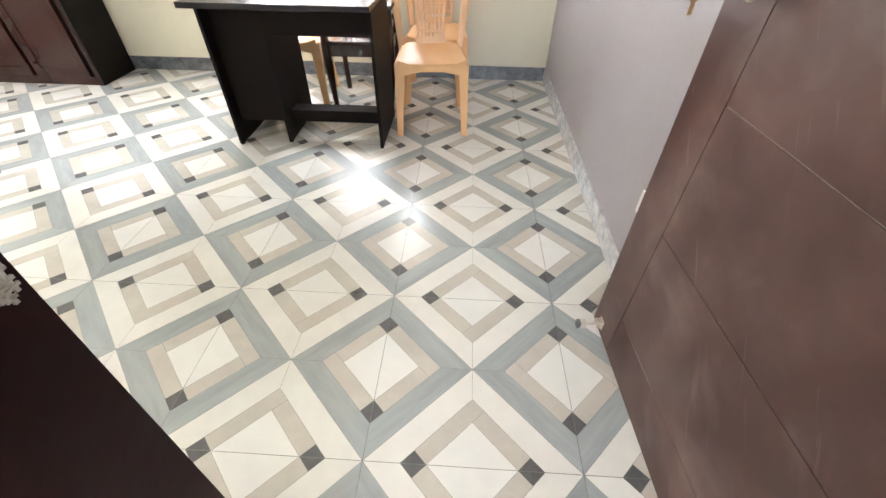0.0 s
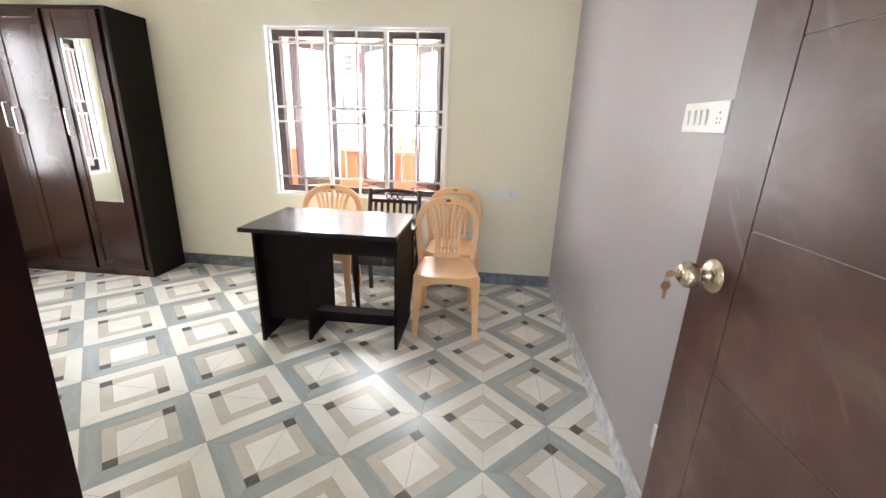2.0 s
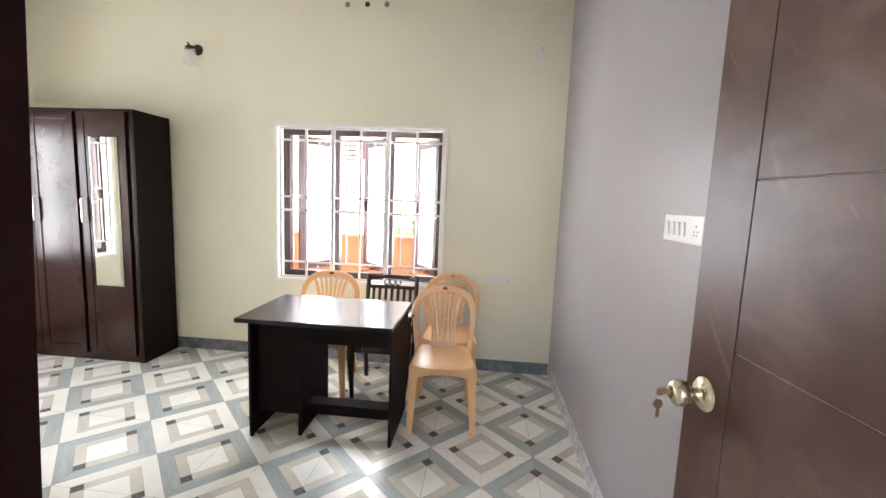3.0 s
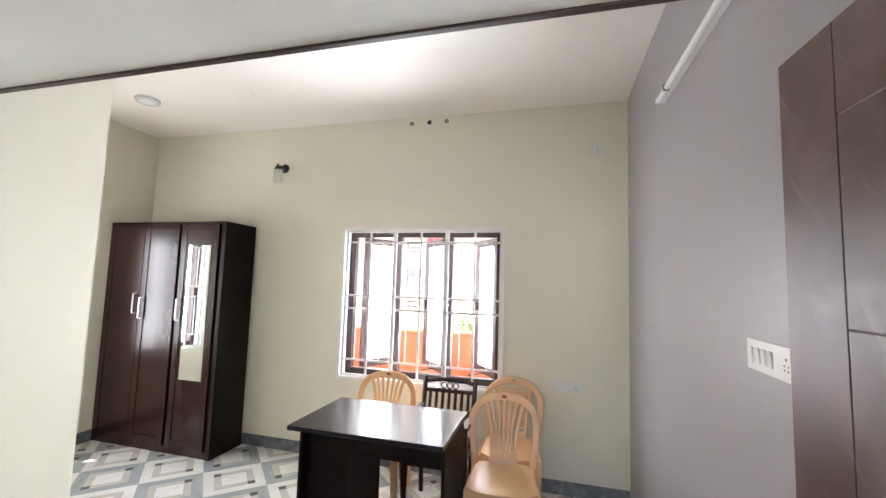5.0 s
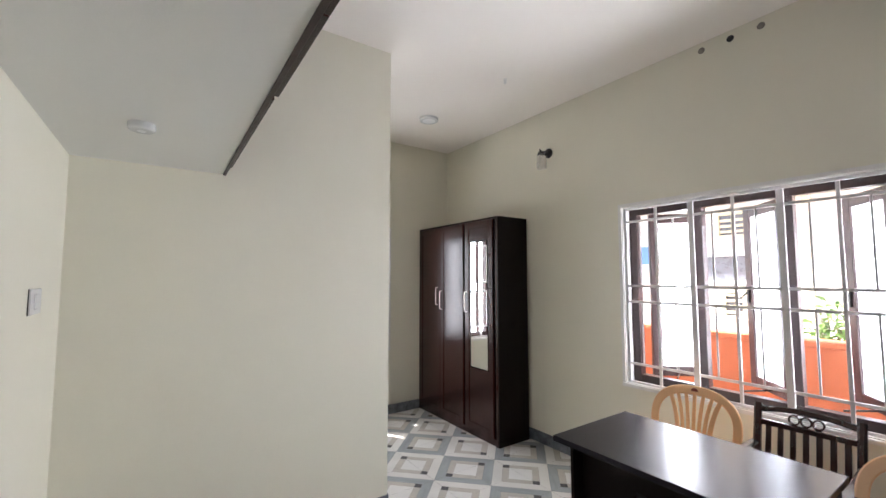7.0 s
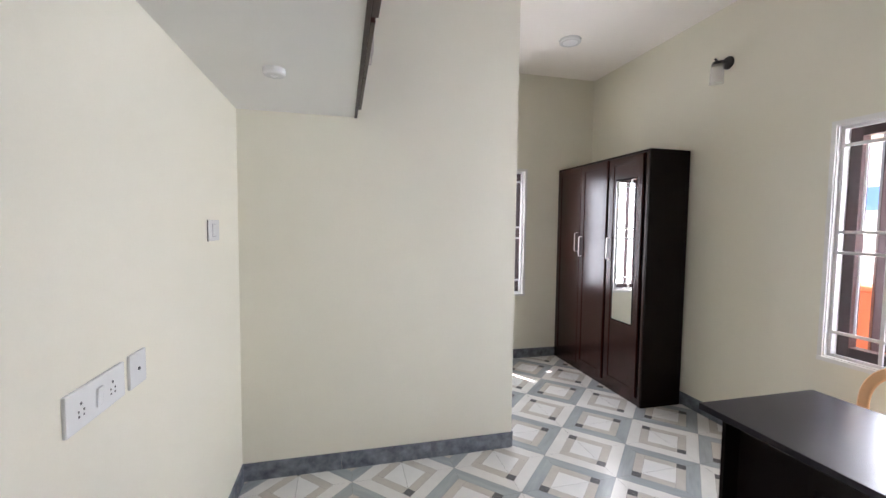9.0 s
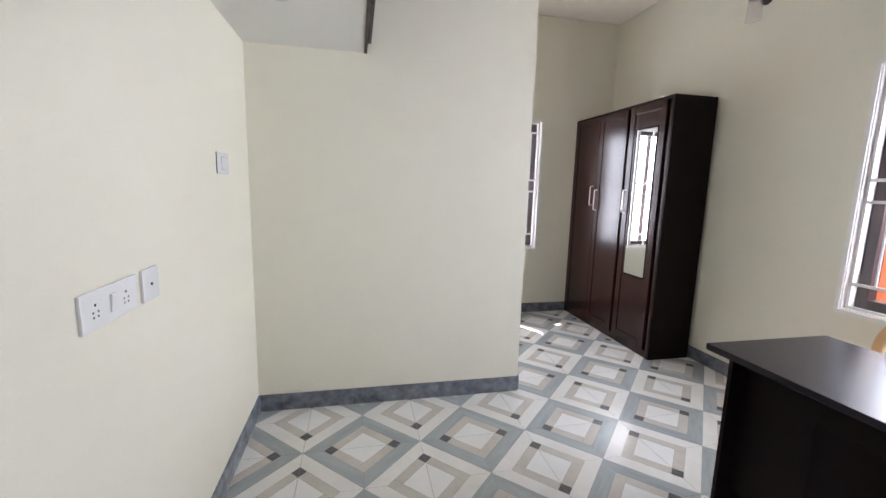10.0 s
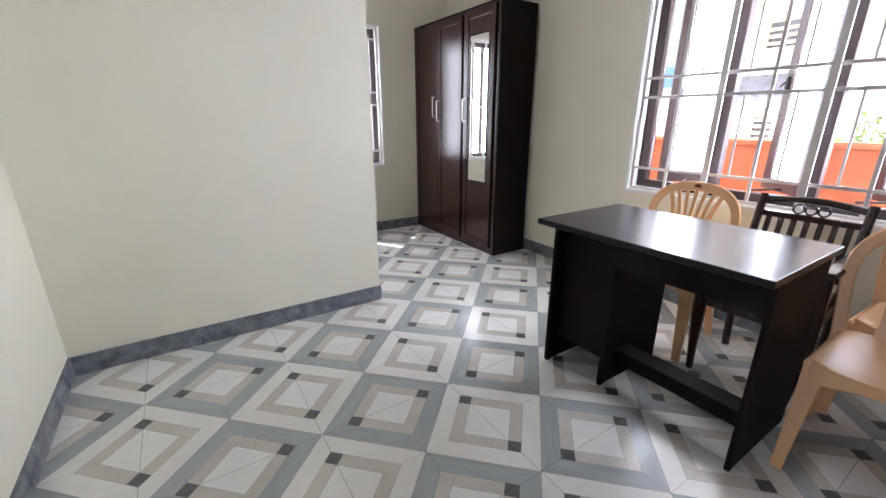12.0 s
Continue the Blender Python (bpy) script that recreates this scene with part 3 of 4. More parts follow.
# ---- loft front: dark framed shutters ----
loft = thing("loft_cupboard", 0, LY + 0.004, LZ, 0, "dark brown timber loft cupboard above the doorway", "cupboard")
bm = bmesh.new()
H = ZC - LZ
for b in ((PX, XR, 0.0, 0.016, -0.006, 0.045), (PX, XR, 0.0, 0.016, H - 0.04, H - 0.002), (PX, PX + 0.05, 0.0, 0.016, 0.045, H - 0.04), (XR - 0.05, XR, 0.0, 0.016, 0.045, H - 0.04)):
    box(bm, *b, bevel=0.002)
part("face_frame", bm, frame_wood, loft)
edges = [PX + 0.065, -1.345, -0.330, XR - 0.06]
for k, (a, b) in enumerate(zip(edges, edges[1:])):
    mid = (a + b) / 2
    y1 = 0.036 if k == 0 else 0.043                     # the later pairs hang a little prouder
    for c, d, hs in ((a + 0.014, mid - 0.002, 1), (mid + 0.002, b - 0.014, -1)):
        leaf = bpart("shutter", (c, d, 0.0185, y1, 0.022, H - 0.02), ward_wood, loft, 0.002)
        hx = d - 0.05 if hs > 0 else c + 0.05
        bm = bmesh.new()
        sweep(bm, [(hx, y1, 0.10), (hx, y1 + 0.022, 0.103), (hx, y1 + 0.024, 0.12), (hx, y1 + 0.024, 0.21), (hx, y1 + 0.022, 0.227), (hx, y1, 0.23)], 0.012, 0.005, (1, 0, 0))
        part("handle", bm, steel, leaf, "steel bow handle", True)

# ---- wardrobe ----
WA0, WA1, WB0, WB1, WH = -4.108, -2.733, 2.980, 3.356, 2.079
ward = thing("wardrobe", 0, 0, 0, 0, "dark mahogany three-door wardrobe with a mirror and steel handles", "wardrobe")
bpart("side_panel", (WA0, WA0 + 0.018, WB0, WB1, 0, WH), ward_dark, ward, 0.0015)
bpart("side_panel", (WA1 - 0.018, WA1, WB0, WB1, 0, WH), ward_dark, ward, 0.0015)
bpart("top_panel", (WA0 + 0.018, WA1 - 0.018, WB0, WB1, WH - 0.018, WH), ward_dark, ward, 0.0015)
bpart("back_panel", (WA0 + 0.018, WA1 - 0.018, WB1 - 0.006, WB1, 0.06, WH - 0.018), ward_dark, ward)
bpart("inner_divider", (-3.251, -3.233, WB0 + 0.03, WB1 - 0.006, 0.06, WH - 0.018), gap_shade_black, ward)
# added sheet close behind the doors, paints their gaps in black shade
bpart("gap_shade_sheet", (WA0 + 0.018, WA1 - 0.018, WB0 + 0.022, WB0 + 0.030, 0.06, WH - 0.018), gap_shade_black, ward)
bpart("plinth", (WA0 + 0.018, WA1 - 0.018, WB0 + 0.004, WB0 + 0.022, 0, 0.06), ward_wood, ward, 0.0015)


def ward_door(x0, x1, hx, hz0, hz1, mirror=None):
    z0, z1 = 0.062, WH - 0.022
    st, y0, y1 = 0.062, WB0 - 0.002, WB0 + 0.018
    bm = bmesh.new()
    for b in ((x0, x0 + st, y0, y1, z0, z1), (x1 - st, x1, y0, y1, z0, z1), (x0 + st, x1 - st, y0, y1, z1 - st, z1), (x0 + st, x1 - st, y0, y1, z0, z0 + st)):
        box(bm, *b, bevel=0.002)
    leaf = part("door", bm, ward_wood, ward)
    bpart("door_panel", (x0 + st, x1 - st, y0 + 0.006, y1 - 0.004, z0 + st, z1 - st), ward_wood, leaf)
    if mirror:
        a, b, c, d = mirror
        bpart("mirror_bed", (a - 0.012, b + 0.012, y0 + 0.001, y0 + 0.0058, c - 0.012, d + 0.012), ward_dark, leaf, 0.001)
        bpart("mirror", (a, b, y0 - 0.003, y0 + 0.001, c, d), mirror_mat, leaf, 0, "bright silvered mirror pane")
    bm = bmesh.new()
    r = 0.008
    sweep(bm, [(hx, y0, hz0), (hx, y0 - 0.026, hz0 + 0.002), (hx, y0 - 0.030, hz0 + 0.012), (hx, y0 - 0.030, hz1 - 0.012), (hx, y0 - 0.026, hz1 - 0.002), (hx, y0, hz1)], 0.015, 0.006, (1, 0, 0))
    part("handle", bm, steel, leaf, "brushed steel bow handle", True)


ward_door(WA0 + 0.002, -3.672, -3.712, 1.212, 1.400)
ward_door(-3.668, -3.260, -3.634, 1.168, 1.364)
ward_door(-3.226, -2.808, -3.196, 1.170, 1.368, (-3.126, -2.878, 0.652, 1.860))
bpart("front_stile", (-2.772, WA1 - 0.018, WB0, WB0 + 0.020, 0.0, WH - 0.018), ward_wood, ward, 0.0015)

# ---- table ----
table = thing("desk", 0, 0, 0, 0, "espresso brown board desk with a drawer pedestal and footrest", "desk")
bpart("desktop", (-1.318, -0.415, 2.034, 2.640, 0.739, 0.765), table_top_mat, table, 0.003, "smooth dark desktop with a soft sheen")
for x0, x1, y0 in ((-1.296, -1.278, 2.132), (-1.014, -0.996, 2.182), (-0.452, -0.434, 2.148)):
    bpart("side_panel", (x0, x1, y0, 2.620, 0.008, 0.739), table_wood, table, 0.0015)
    for y in (y0 + 0.02, 2.600):
        bpart("foot_pad", (x0 + 0.001, x1 - 0.001, y - 0.014, y + 0.014, 0, 0.008), pin_black, table)
bpart("pedestal_back", (-1.278, -1.014, 2.205, 2.221, 0.13, 0.739), table_wood, table, 0.0015)
bpart("pedestal_floor", (-1.278, -1.014, 2.221, 2.60, 0.13, 0.146), table_wood, table, 0.0015)
for z0, z1 in ((0.15, 0.43), (0.436, 0.58), (0.586, 0.728)):
    bpart("drawer", (-1.276, -1.016, 2.590, 2.610, z0, z1), table_wood, table, 0.002)
bpart("apron", (-0.996, -0.452, 2.170, 2.188, 0.600, 0.739), table_wood, table, 0.0015)
bpart("footrest", (-0.996, -0.452, 2.275, 2.375, 0.150, 0.168), table_wood, table, 0.0015)
bpart("footrest_rail", (-0.996, -0.452, 2.290, 2.308, 0.092, 0.150), table_wood, table, 0.0015)


# ---- plastic chairs ----
def plastic_chair(weave, label):
    """A moulded chair: local front towards -y, 0.85 m high."""
    c = thing("plastic_chair", label=label, category="chair", group="plastic chairs round the desk")
    sh = 0.438
    bm = bmesh.new()                                    # seat: dished sheet with a turned-down rim
    nx, ny = 12, 12
    top, low = {}, {}
    for i in range(nx + 1):
        for j in range(ny + 1):
            u, v = i / nx * 2 - 1, j / ny
            wd = 0.205 - 0.03 * v
            x, y = u * wd, -0.215 + 0.40 * v
            rim = max(abs(u) ** 6, (1 - v) ** 9)
            z = sh - 0.012 * (1 - u * u) * math.sin(math.pi * min(1, v * 1.05)) - 0.018 * rim
            y += 0.020 * (1 - v) * u * u
            top[i, j] = bm.verts.new((x, y, z))
            low[i, j] = bm.verts.new((x * 0.985, y, z - 0.006))
    for i in range(nx):
        for j in range(ny):
            bm.faces.new((top[i, j], top[i + 1, j], top[i + 1, j + 1], top[i, j + 1]))
            bm.faces.new((low[i, j], low[i, j + 1], low[i + 1, j + 1], low[i + 1, j]))
    for i in range(nx):
        bm.faces.new((top[i, 0], low[i, 0], low[i + 1, 0], top[i + 1, 0]))
        bm.faces.new((top[i, ny], top[i + 1, ny], low[i + 1, ny], low[i, ny]))
    for j in range(ny):
        bm.faces.new((top[0, j], top[0, j + 1], low[0, j + 1], low[0, j]))
        bm.faces.new((top[nx, j], low[nx, j], low[nx, j + 1], top[nx, j + 1]))
    part("seat", bm, plastic, c, smooth=True)
    bm = bmesh.new()                                    # arched apron under the front edge and sides
    arch = [(-0.185, -0.20), (-0.13, -0.205), (-0.06, -0.208), (0.06, -0.208), (0.13, -0.205), (0.185, -0.20)]
    sweep(bm, [(x, y, sh - 0.040 + 0.006 * (abs(x) < 0.1)) for x, y in arch], [0.095, 0.06, 0.042, 0.042, 0.06, 0.095], 0.006, (0, 0, 1))
    for s in (-1, 1):
        sweep(bm, [(s * 0.196, -0.19, sh - 0.045), (s * 0.188, -0.05, sh - 0.032), (s * 0.178, 0.08, sh - 0.032), (s * 0.172, 0.17, sh - 0.045)], [0.07, 0.045, 0.045, 0.07], 0.006, (0, 0, 1))
    part("seat_apron", bm, plastic, c, smooth=True)
    for sx in (-1, 1):
        for fy, ty, fx, tx in ((-0.222, -0.190, 0.190, 0.172), (0.235, 0.160, 0.190, 0.160)):
            bm = bmesh.new()                            # L-section leg, tapering
            zs = (0.0, 0.1, 0.25, 0.34, sh - 0.028)
            pts = [(sx * (fx + (tx - fx) * z / sh), fy + (ty - fy) * z / sh, z) for z in zs]
            w = [0.034, 0.038, 0.045, 0.052, 0.060]
            sweep(bm, pts, w, 0.006, (1, 0, 0))
            side = 1 if fy < 0 else -1
            sweep(bm, [(p[0] + sx * (wi / 2 - 0.004), p[1] + side * wi * 0.36, p[2]) for p, wi in zip(pts, w)], [wi * 0.8 for wi in w], 0.006, (0, 1, 0))
            part("leg", bm, plastic, c, smooth=True)

    def back_y(z):
        return 0.172 + (z - sh) * 0.25

    bm = bmesh.new()                                    # arched outer band
    path = []
    for k in range(33):
        a = math.pi * (k / 32)
        if k == 0:
            for z in (sh - 0.03, sh + 0.05, sh + 0.11, sh + 0.16):
                path.append((0.176 + 0.020 * (z - sh) / 0.16, back_y(z), z))
        ex, ez = math.copysign(abs(math.cos(a)) ** 0.82, math.cos(a)), max(0.0, math.sin(a)) ** 0.82
        path.append((0.199 * ex, back_y(sh + 0.207 + 0.185 * ez), sh + 0.207 + 0.185 * ez))
        if k == 32:
            for z in (sh + 0.16, sh + 0.11, sh + 0.05, sh - 0.03):
                path.append((-(0.176 + 0.020 * (z - sh) / 0.16), back_y(z), z))
    n = len(path)
    ww = [0.040 + 0.014 * max(0.0, math.sin(math.pi * k / (n - 1))) ** 3 for k in range(n)]
    mid = Vector((0, back_y(sh + 0.2), sh + 0.2))
    sweep(bm, path, ww, 0.017, [mid - Vector(p) for p in path])
    part("back_arch", bm, plastic, c, smooth=True)
    bm = bmesh.new()                                    # foot of the backrest
    lowz = sh + 0.055
    for half, dz, w in ((0.088, -0.045, 0.055), (0.084, 0.012, 0.020)):
        sweep(bm, [(x, back_y(lowz + dz) - 0.004, lowz + dz) for x in np.linspace(-half, half, 7)], w, 0.010, (0, 0.27, 1))
    part("back_foot", bm, plastic, c, smooth=True)
    if weave:
        for k in range(10):
            f = k / 9 * 2 - 1
            bm = bmesh.new()
            zs = np.linspace(lowz, sh + 0.345, 8)
            sweep(bm, [(f * (0.080 + 0.045 * ((z - lowz) / 0.32) ** 1.5), back_y(z), z) for z in zs], 0.0085, 0.008, (1, 0, 0))
            part("upright_strand", bm, plastic, c, smooth=True)
        for k in range(14):
            z = lowz + 0.012 + k * 0.0205
            hw = 0.080 + 0.045 * ((z - lowz) / 0.32) ** 1.5
            bm = bmesh.new()
            sweep(bm, [(x, back_y(z) - 0.004, z) for x in np.linspace(-hw, hw, 5)], 0.0085, 0.005, (0, 0, 1))
            part("cross_strand", bm, plastic, c, smooth=True)
        for s in (-1, 1):
            bm = bmesh.new()
            zs = np.linspace(lowz - 0.04, sh + 0.335, 8)
            sweep(bm, [(s * (0.088 + 0.052 * max(0, (z - lowz) / 0.32) ** 1.5), back_y(z), z) for z in zs], 0.018, 0.010, (1, 0, 0))
            part("panel_edge", bm, plastic, c, smooth=True)
    else:
        for k in range(7):
            f = (k - 3) / 3
            bm = bmesh.new()
            zs = np.linspace(lowz - 0.03, sh + 0.372 - 0.022 * f * f, 10)
            pts = [(f * (0.072 + 0.050 * max(0.0, (z - lowz) / 0.30) ** 2.4), back_y(z) - 0.004, z) for z in zs]
            sweep(bm, pts, [0.0175 + (0.005 if abs(f) == 1 else 0)] * 10, 0.009, (1, 0, 0))
            part("slat", bm, plastic, c, smooth=True)
    bm = bmesh.new()
    lz = sh + 0.391
    cyl(bm, (0, back_y(lz) - 0.0075, lz), (0, back_y(lz) - 0.0102, lz - 0.0006), 0.017, seg=24)
    part("maker_badge", bm, sticker_grey if weave else sticker_red, c, "small round badge" if weave else "round dark red badge")
    return c


WIDE = Matrix.Diagonal((1.05, 1.0, 1.0, 1.0))
chair_a = plastic_chair(False, "peach plastic chair with a fanned slat back beside the desk")
chair_a.matrix_basis = pose(-0.178, 2.562, 0, 0, 0, 5.5) @ WIDE
chair_b = copy_thing(chair_a, pose(-1.148, 2.888, 0, 0, 0, 6) @ WIDE)
tagged(chair_b, "peach plastic chair with a fanned slat back behind the desk")
chair_c = plastic_chair(True, "peach plastic chair with a basket-weave back by the window")
chair_c.matrix_basis = pose(-0.176, 3.055, 0, 0, 0, 2) @ WIDE


# ---- wooden armchair ----
arm = thing("wooden_armchair", -0.662, 2.910, 0, 1, "dark stained wooden armchair with slatted back and ring carving", "chair")
bm = bmesh.new()
box(bm, -0.215, 0.215, -0.215, 0.20, 0.415, 0.440, bevel=0.008)
part("seat", bm, chair_wood, arm, "", True)
bm = bmesh.new()
box(bm, -0.200, 0.200, -0.200, -0.180, 0.345, 0.415)
box(bm, -0.200, -0.180, -0.180, 0.19, 0.345, 0.415)
box(bm, 0.180, 0.200, -0.180, 0.19, 0.345, 0.415)
part("seat_rail", bm, chair_wood, arm)
for s in (-1, 1):
    bm = bmesh.new()                                    # front leg runs up into the arm post
    sweep(bm, [(s * 0.190, -0.205, 0.0), (s * 0.198, -0.198, 0.12), (s * 0.205, -0.195, 0.30), (s * 0.208, -0.195, 0.42), (s * 0.210, -0.185, 0.62)], [0.028, 0.036, 0.055, 0.05, 0.034], [0.028, 0.036, 0.05, 0.045, 0.034], (1, 0, 0))
    part("front_leg", bm, chair_wood, arm, "", True)
    bm = bmesh.new()
    sweep(bm, [(s * 0.190, 0.195, 0.0), (s * 0.192, 0.180, 0.2), (s * 0.195, 0.185, 0.42), (s * 0.198, 0.225, 0.65), (s * 0.200, 0.275, 0.835)], 0.034, 0.036, (1, 0, 0))
    part("back_post", bm, chair_wood, arm, "", True)
    bm = bmesh.new()
    sweep(bm, [(s * 0.212, -0.225, 0.630), (s * 0.218, -0.15, 0.640), (s * 0.214, 0.0, 0.638), (s * 0.205, 0.21, 0.640)], [0.052, 0.058, 0.048, 0.036], 0.024, (1, 0, 0))
    part("armrest", bm, chair_wood, arm, "", True)


def ay(z):
    return 0.225 + (z - 0.65) * 0.27


bm = bmesh.new()
xs = np.linspace(-0.183, 0.183, 15)
sweep(bm, [(x, ay(0.815), 0.806 + 0.022 * (1 - (x / 0.183) ** 2)) for x in xs], 0.030, 0.022, (0, 0.27, 1))
part("crest_rail", bm, chair_wood, arm, "", True)
bpart("back_rail", (-0.183, 0.183, ay(0.745) - 0.011, ay(0.745) + 0.011, 0.730, 0.758), chair_wood, arm, 0.003)
bpart("back_rail", (-0.183, 0.183, ay(0.50) - 0.011, ay(0.50) + 0.011, 0.485, 0.515), chair_wood, arm, 0.003)
for k in range(3):
    bm = bmesh.new()
    sweep(bm, [((k - 1) * 0.047 + 0.021 * math.cos(a), ay(0.782 + 0.021 * math.sin(a)), 0.783 + 0.021 * math.sin(a)) for a in np.linspace(0, 2 * math.pi, 24, endpoint=False)], 0.016, 0.008, (0, 1, 0.0), closed=True)
    part("carved_ring", bm, chair_wood, arm, "", True)
for k in range(7):
    x = (k - 3) * 0.0505
    bm = bmesh.new()
    sweep(bm, [(x, ay(0.515), 0.510), (x, ay(0.62) + 0.006, 0.62), (x, ay(0.735), 0.735)], 0.024, 0.011, (1, 0, 0))
    part("back_slat", bm, chair_wood, arm, "", True)


# ---- wall and ceiling fittings ----
def plate(name, w, h, m, label, items, edge=None, category="switch"):
    """A modular wall plate. Local: x along, z up, face towards -y. items: ('switch'|'socket'|'tv'|'grille'|'button', x)."""
    root = thing(name, label=label, category=category)
    root.matrix_basis = m
    bpart("plate", (-w / 2, w / 2, -0.009, 0, -h / 2, h / 2), white_plastic, root, 0.003)
    if edge:
        bpart("plate_edge", (-w / 2 - 0.0010, -w / 2, -0.0035, 0, -h / 2, h / 2), edge, root)
    for kind, x in items:
        if kind == "switch":
            sw_m = pose(x, -0.0095, 0, 5, 0, 0)
            bpart("rocker", (-0.0105, 0.0105, -0.004, 0.002, -0.022, 0.022), white_plastic, root, 0.0015, m=sw_m)
        elif kind == "button":
            bpart("rocker", (x - 0.024, x + 0.024, -0.0115, -0.009, -0.026, 0.026), white_plastic, root, 0.0015)
            bpart("rocker_gap", (x - 0.0255, x + 0.0255, -0.0097, -0.0089, -0.0275, 0.0275), grey_plastic, root)
        elif kind == "socket":
            for px, pz, r in ((0, 0.012, 0.0036), (-0.0095, -0.004, 0.0028), (0.0095, -0.004, 0.0028), (-0.0085, -0.015, 0.0028), (0.0085, -0.015, 0.0028)):
                bm = bmesh.new()
                cyl(bm, (x + px, -0.0096, pz), (x + px, -0.0088, pz), r, seg=12)
                part("pin_hole", bm, pin_black, root)
        elif kind == "tv":
            bm = bmesh.new()
            cyl(bm, (x, -0.0115, 0), (x, -0.0088, 0), 0.0045, seg=14)
            part("port", bm, pin_black, root)
    return root


plate("switchboard", 0.250, 0.087, pose(XR, 1.298, 1.403, 0, 0, -90), "white switchboard with four rockers and a socket on the grey wall",
      [("switch", -0.095), ("switch", -0.055), ("switch", -0.022), ("switch", 0.012), ("socket", 0.085)])
plate("socket_plate", 0.088, 0.088, pose(XR, 1.143, 0.358, 0, 0, -90), "white socket plate low on the grey wall beside the door", [("socket", 0.0)], category="socket")
plate("socket_plate", 0.245, 0.076, pose(0.214, YF, 0.808), "white socket plate with a switch on the window wall", [("switch", -0.045), ("socket", 0.07)], category="socket")
plate("socket_plate", 0.092, 0.092, pose(0.446, YF, 2.685), "small white socket high on the window wall", [("socket", 0.0)], category="socket")
plate("socket_plate", 0.229, 0.088, pose(-1.105, YB, 1.060, 0, 0, 180), "white double socket plate with a switch on the cream wall", [("socket", 0.058), ("switch", 0.0), ("socket", -0.065)], category="socket")
plate("antenna_plate", 0.088, 0.092, pose(-1.292, YB, 1.060, 0, 0, 180), "white aerial outlet beside the socket plate", [("tv", 0.0)], category="socket")
plate("light_switch", 0.140, 0.091, pose(-1.997, YB, 1.428, 0, 0, 180), "white single rocker switch with a dark edge", [("button", -0.004)], pin_black)

# sconce on the window wall
sconce = thing("wall_sconce", -2.469, YF, 2.667, 0, "black wall sconce with an opal glass shade", "wall lamp")
bm = bmesh.new()
lathe(bm, [(0.046, 0), (0.046, 0.006), (0.040, 0.016), (0.022, 0.022)], pose(0, 0, 0, 90, 0, 0))
part("back_plate", bm, black_metal, sconce, "", True)
bm = bmesh.new()
sweep(bm, [(0, -0.015, 0.002), (0, -0.05, 0.008), (0, -0.085, 0.002), (0, -0.10, -0.01)], 0.018, 0.014, (1, 0, 0))
cyl(bm, (0, -0.10, -0.005), (0, -0.10, -0.026), 0.030, 0.038)
cyl(bm, (0, -0.10, 0.0), (0, -0.124, 0.016), 0.007)
part("arm", bm, black_metal, sconce, "", True)
bm = bmesh.new()
lathe(bm, [(0.036, -0.024), (0.042, -0.04), (0.045, -0.10), (0.046, -0.158), (0.043, -0.158), (0.042, -0.10), (0.038, -0.042), (0.020, -0.030)], pose(0, -0.10, 0))
part("shade", bm, shade_glass, sconce, "opal glass cylinder shade", True)


def disc_light(name, x, y, z, r, label):
    root = thing(name, x, y, z, 0, label, "ceiling light")
    bm = bmesh.new()
    lathe(bm, [(r, 0), (r, -0.020), (r - 0.006, -0.026), (r - 0.016, -0.027)])
    part("rim", bm, white_plastic, root, "", True)
    bm = bmesh.new()
    lathe(bm, [(r - 0.017, -0.0262), (r - 0.05, -0.0285), (0.01, -0.0295)])
    part("diffuser", bm, lamp_plastic, root, "", True)


disc_light("ceiling_light", -3.285, 2.582, ZC, 0.092, "round white surface ceiling light, switched off")
disc_light("ceiling_light", -1.795, 0.390, LZ, 0.043, "small round white light under the loft, switched off")
bm = bmesh.new()
lathe(bm, [(0.075, 0), (0.075, -0.006), (0.070, -0.009), (0.01, -0.010)])
fan_box = solo("ceiling_cover", bm, white_plastic, "round white cover plate on the ceiling", "cover plate", m=pose(-0.921, 2.059, ZC), smooth=True)
for dx in (-0.03, 0.03):
    bm = bmesh.new()
    box(bm, dx - 0.012, dx + 0.012, -0.002, 0.002, -0.0106, -0.0098)
    part("slot", bm, grey_plastic, fan_box)
bm = bmesh.new()
sweep(bm, [(0, 0, 0.0), (0, 0, -0.03), (0.008, 0, -0.045), (0.02, 0, -0.04), (0.02, 0.0, -0.005)], 0.007, 0.007, (0, 1, 0))
solo("ceiling_hook", bm, white_plastic, "small white wire hook on the ceiling", "hook", m=pose(-2.262, 2.637, ZC), smooth=True)

# tube lamp on the grey wall
tube = thing("tube_light", XR, 1.705, 2.566, 0, "white tube batten light on the grey wall, switched off", "wall lamp")
tube.matrix_basis = pose(XR, 1.700, 2.562, 1.5, 0, 0)
bpart("batten", (-0.024, 0.0, -0.60, 0.60, -0.014, 0.014), white_plastic, tube, 0.003)
bm = bmesh.new()
cyl(bm, (-0.033, -0.585, 0), (-0.033, 0.585, 0), 0.0135, seg=18)
part("tube", bm, lamp_plastic, tube, "", True)
for s in (-1, 1):
    bpart("end_cap", (-0.048, -0.024, s * 0.6 - 0.014 if s > 0 else -0.6, 0.6 if s > 0 else -0.586, -0.014, 0.014), white_plastic, tube, 0.003)
bpart("clip", (-0.049, -0.020, 0.425, 0.435, -0.0155, 0.0155), grey_plastic, tube)

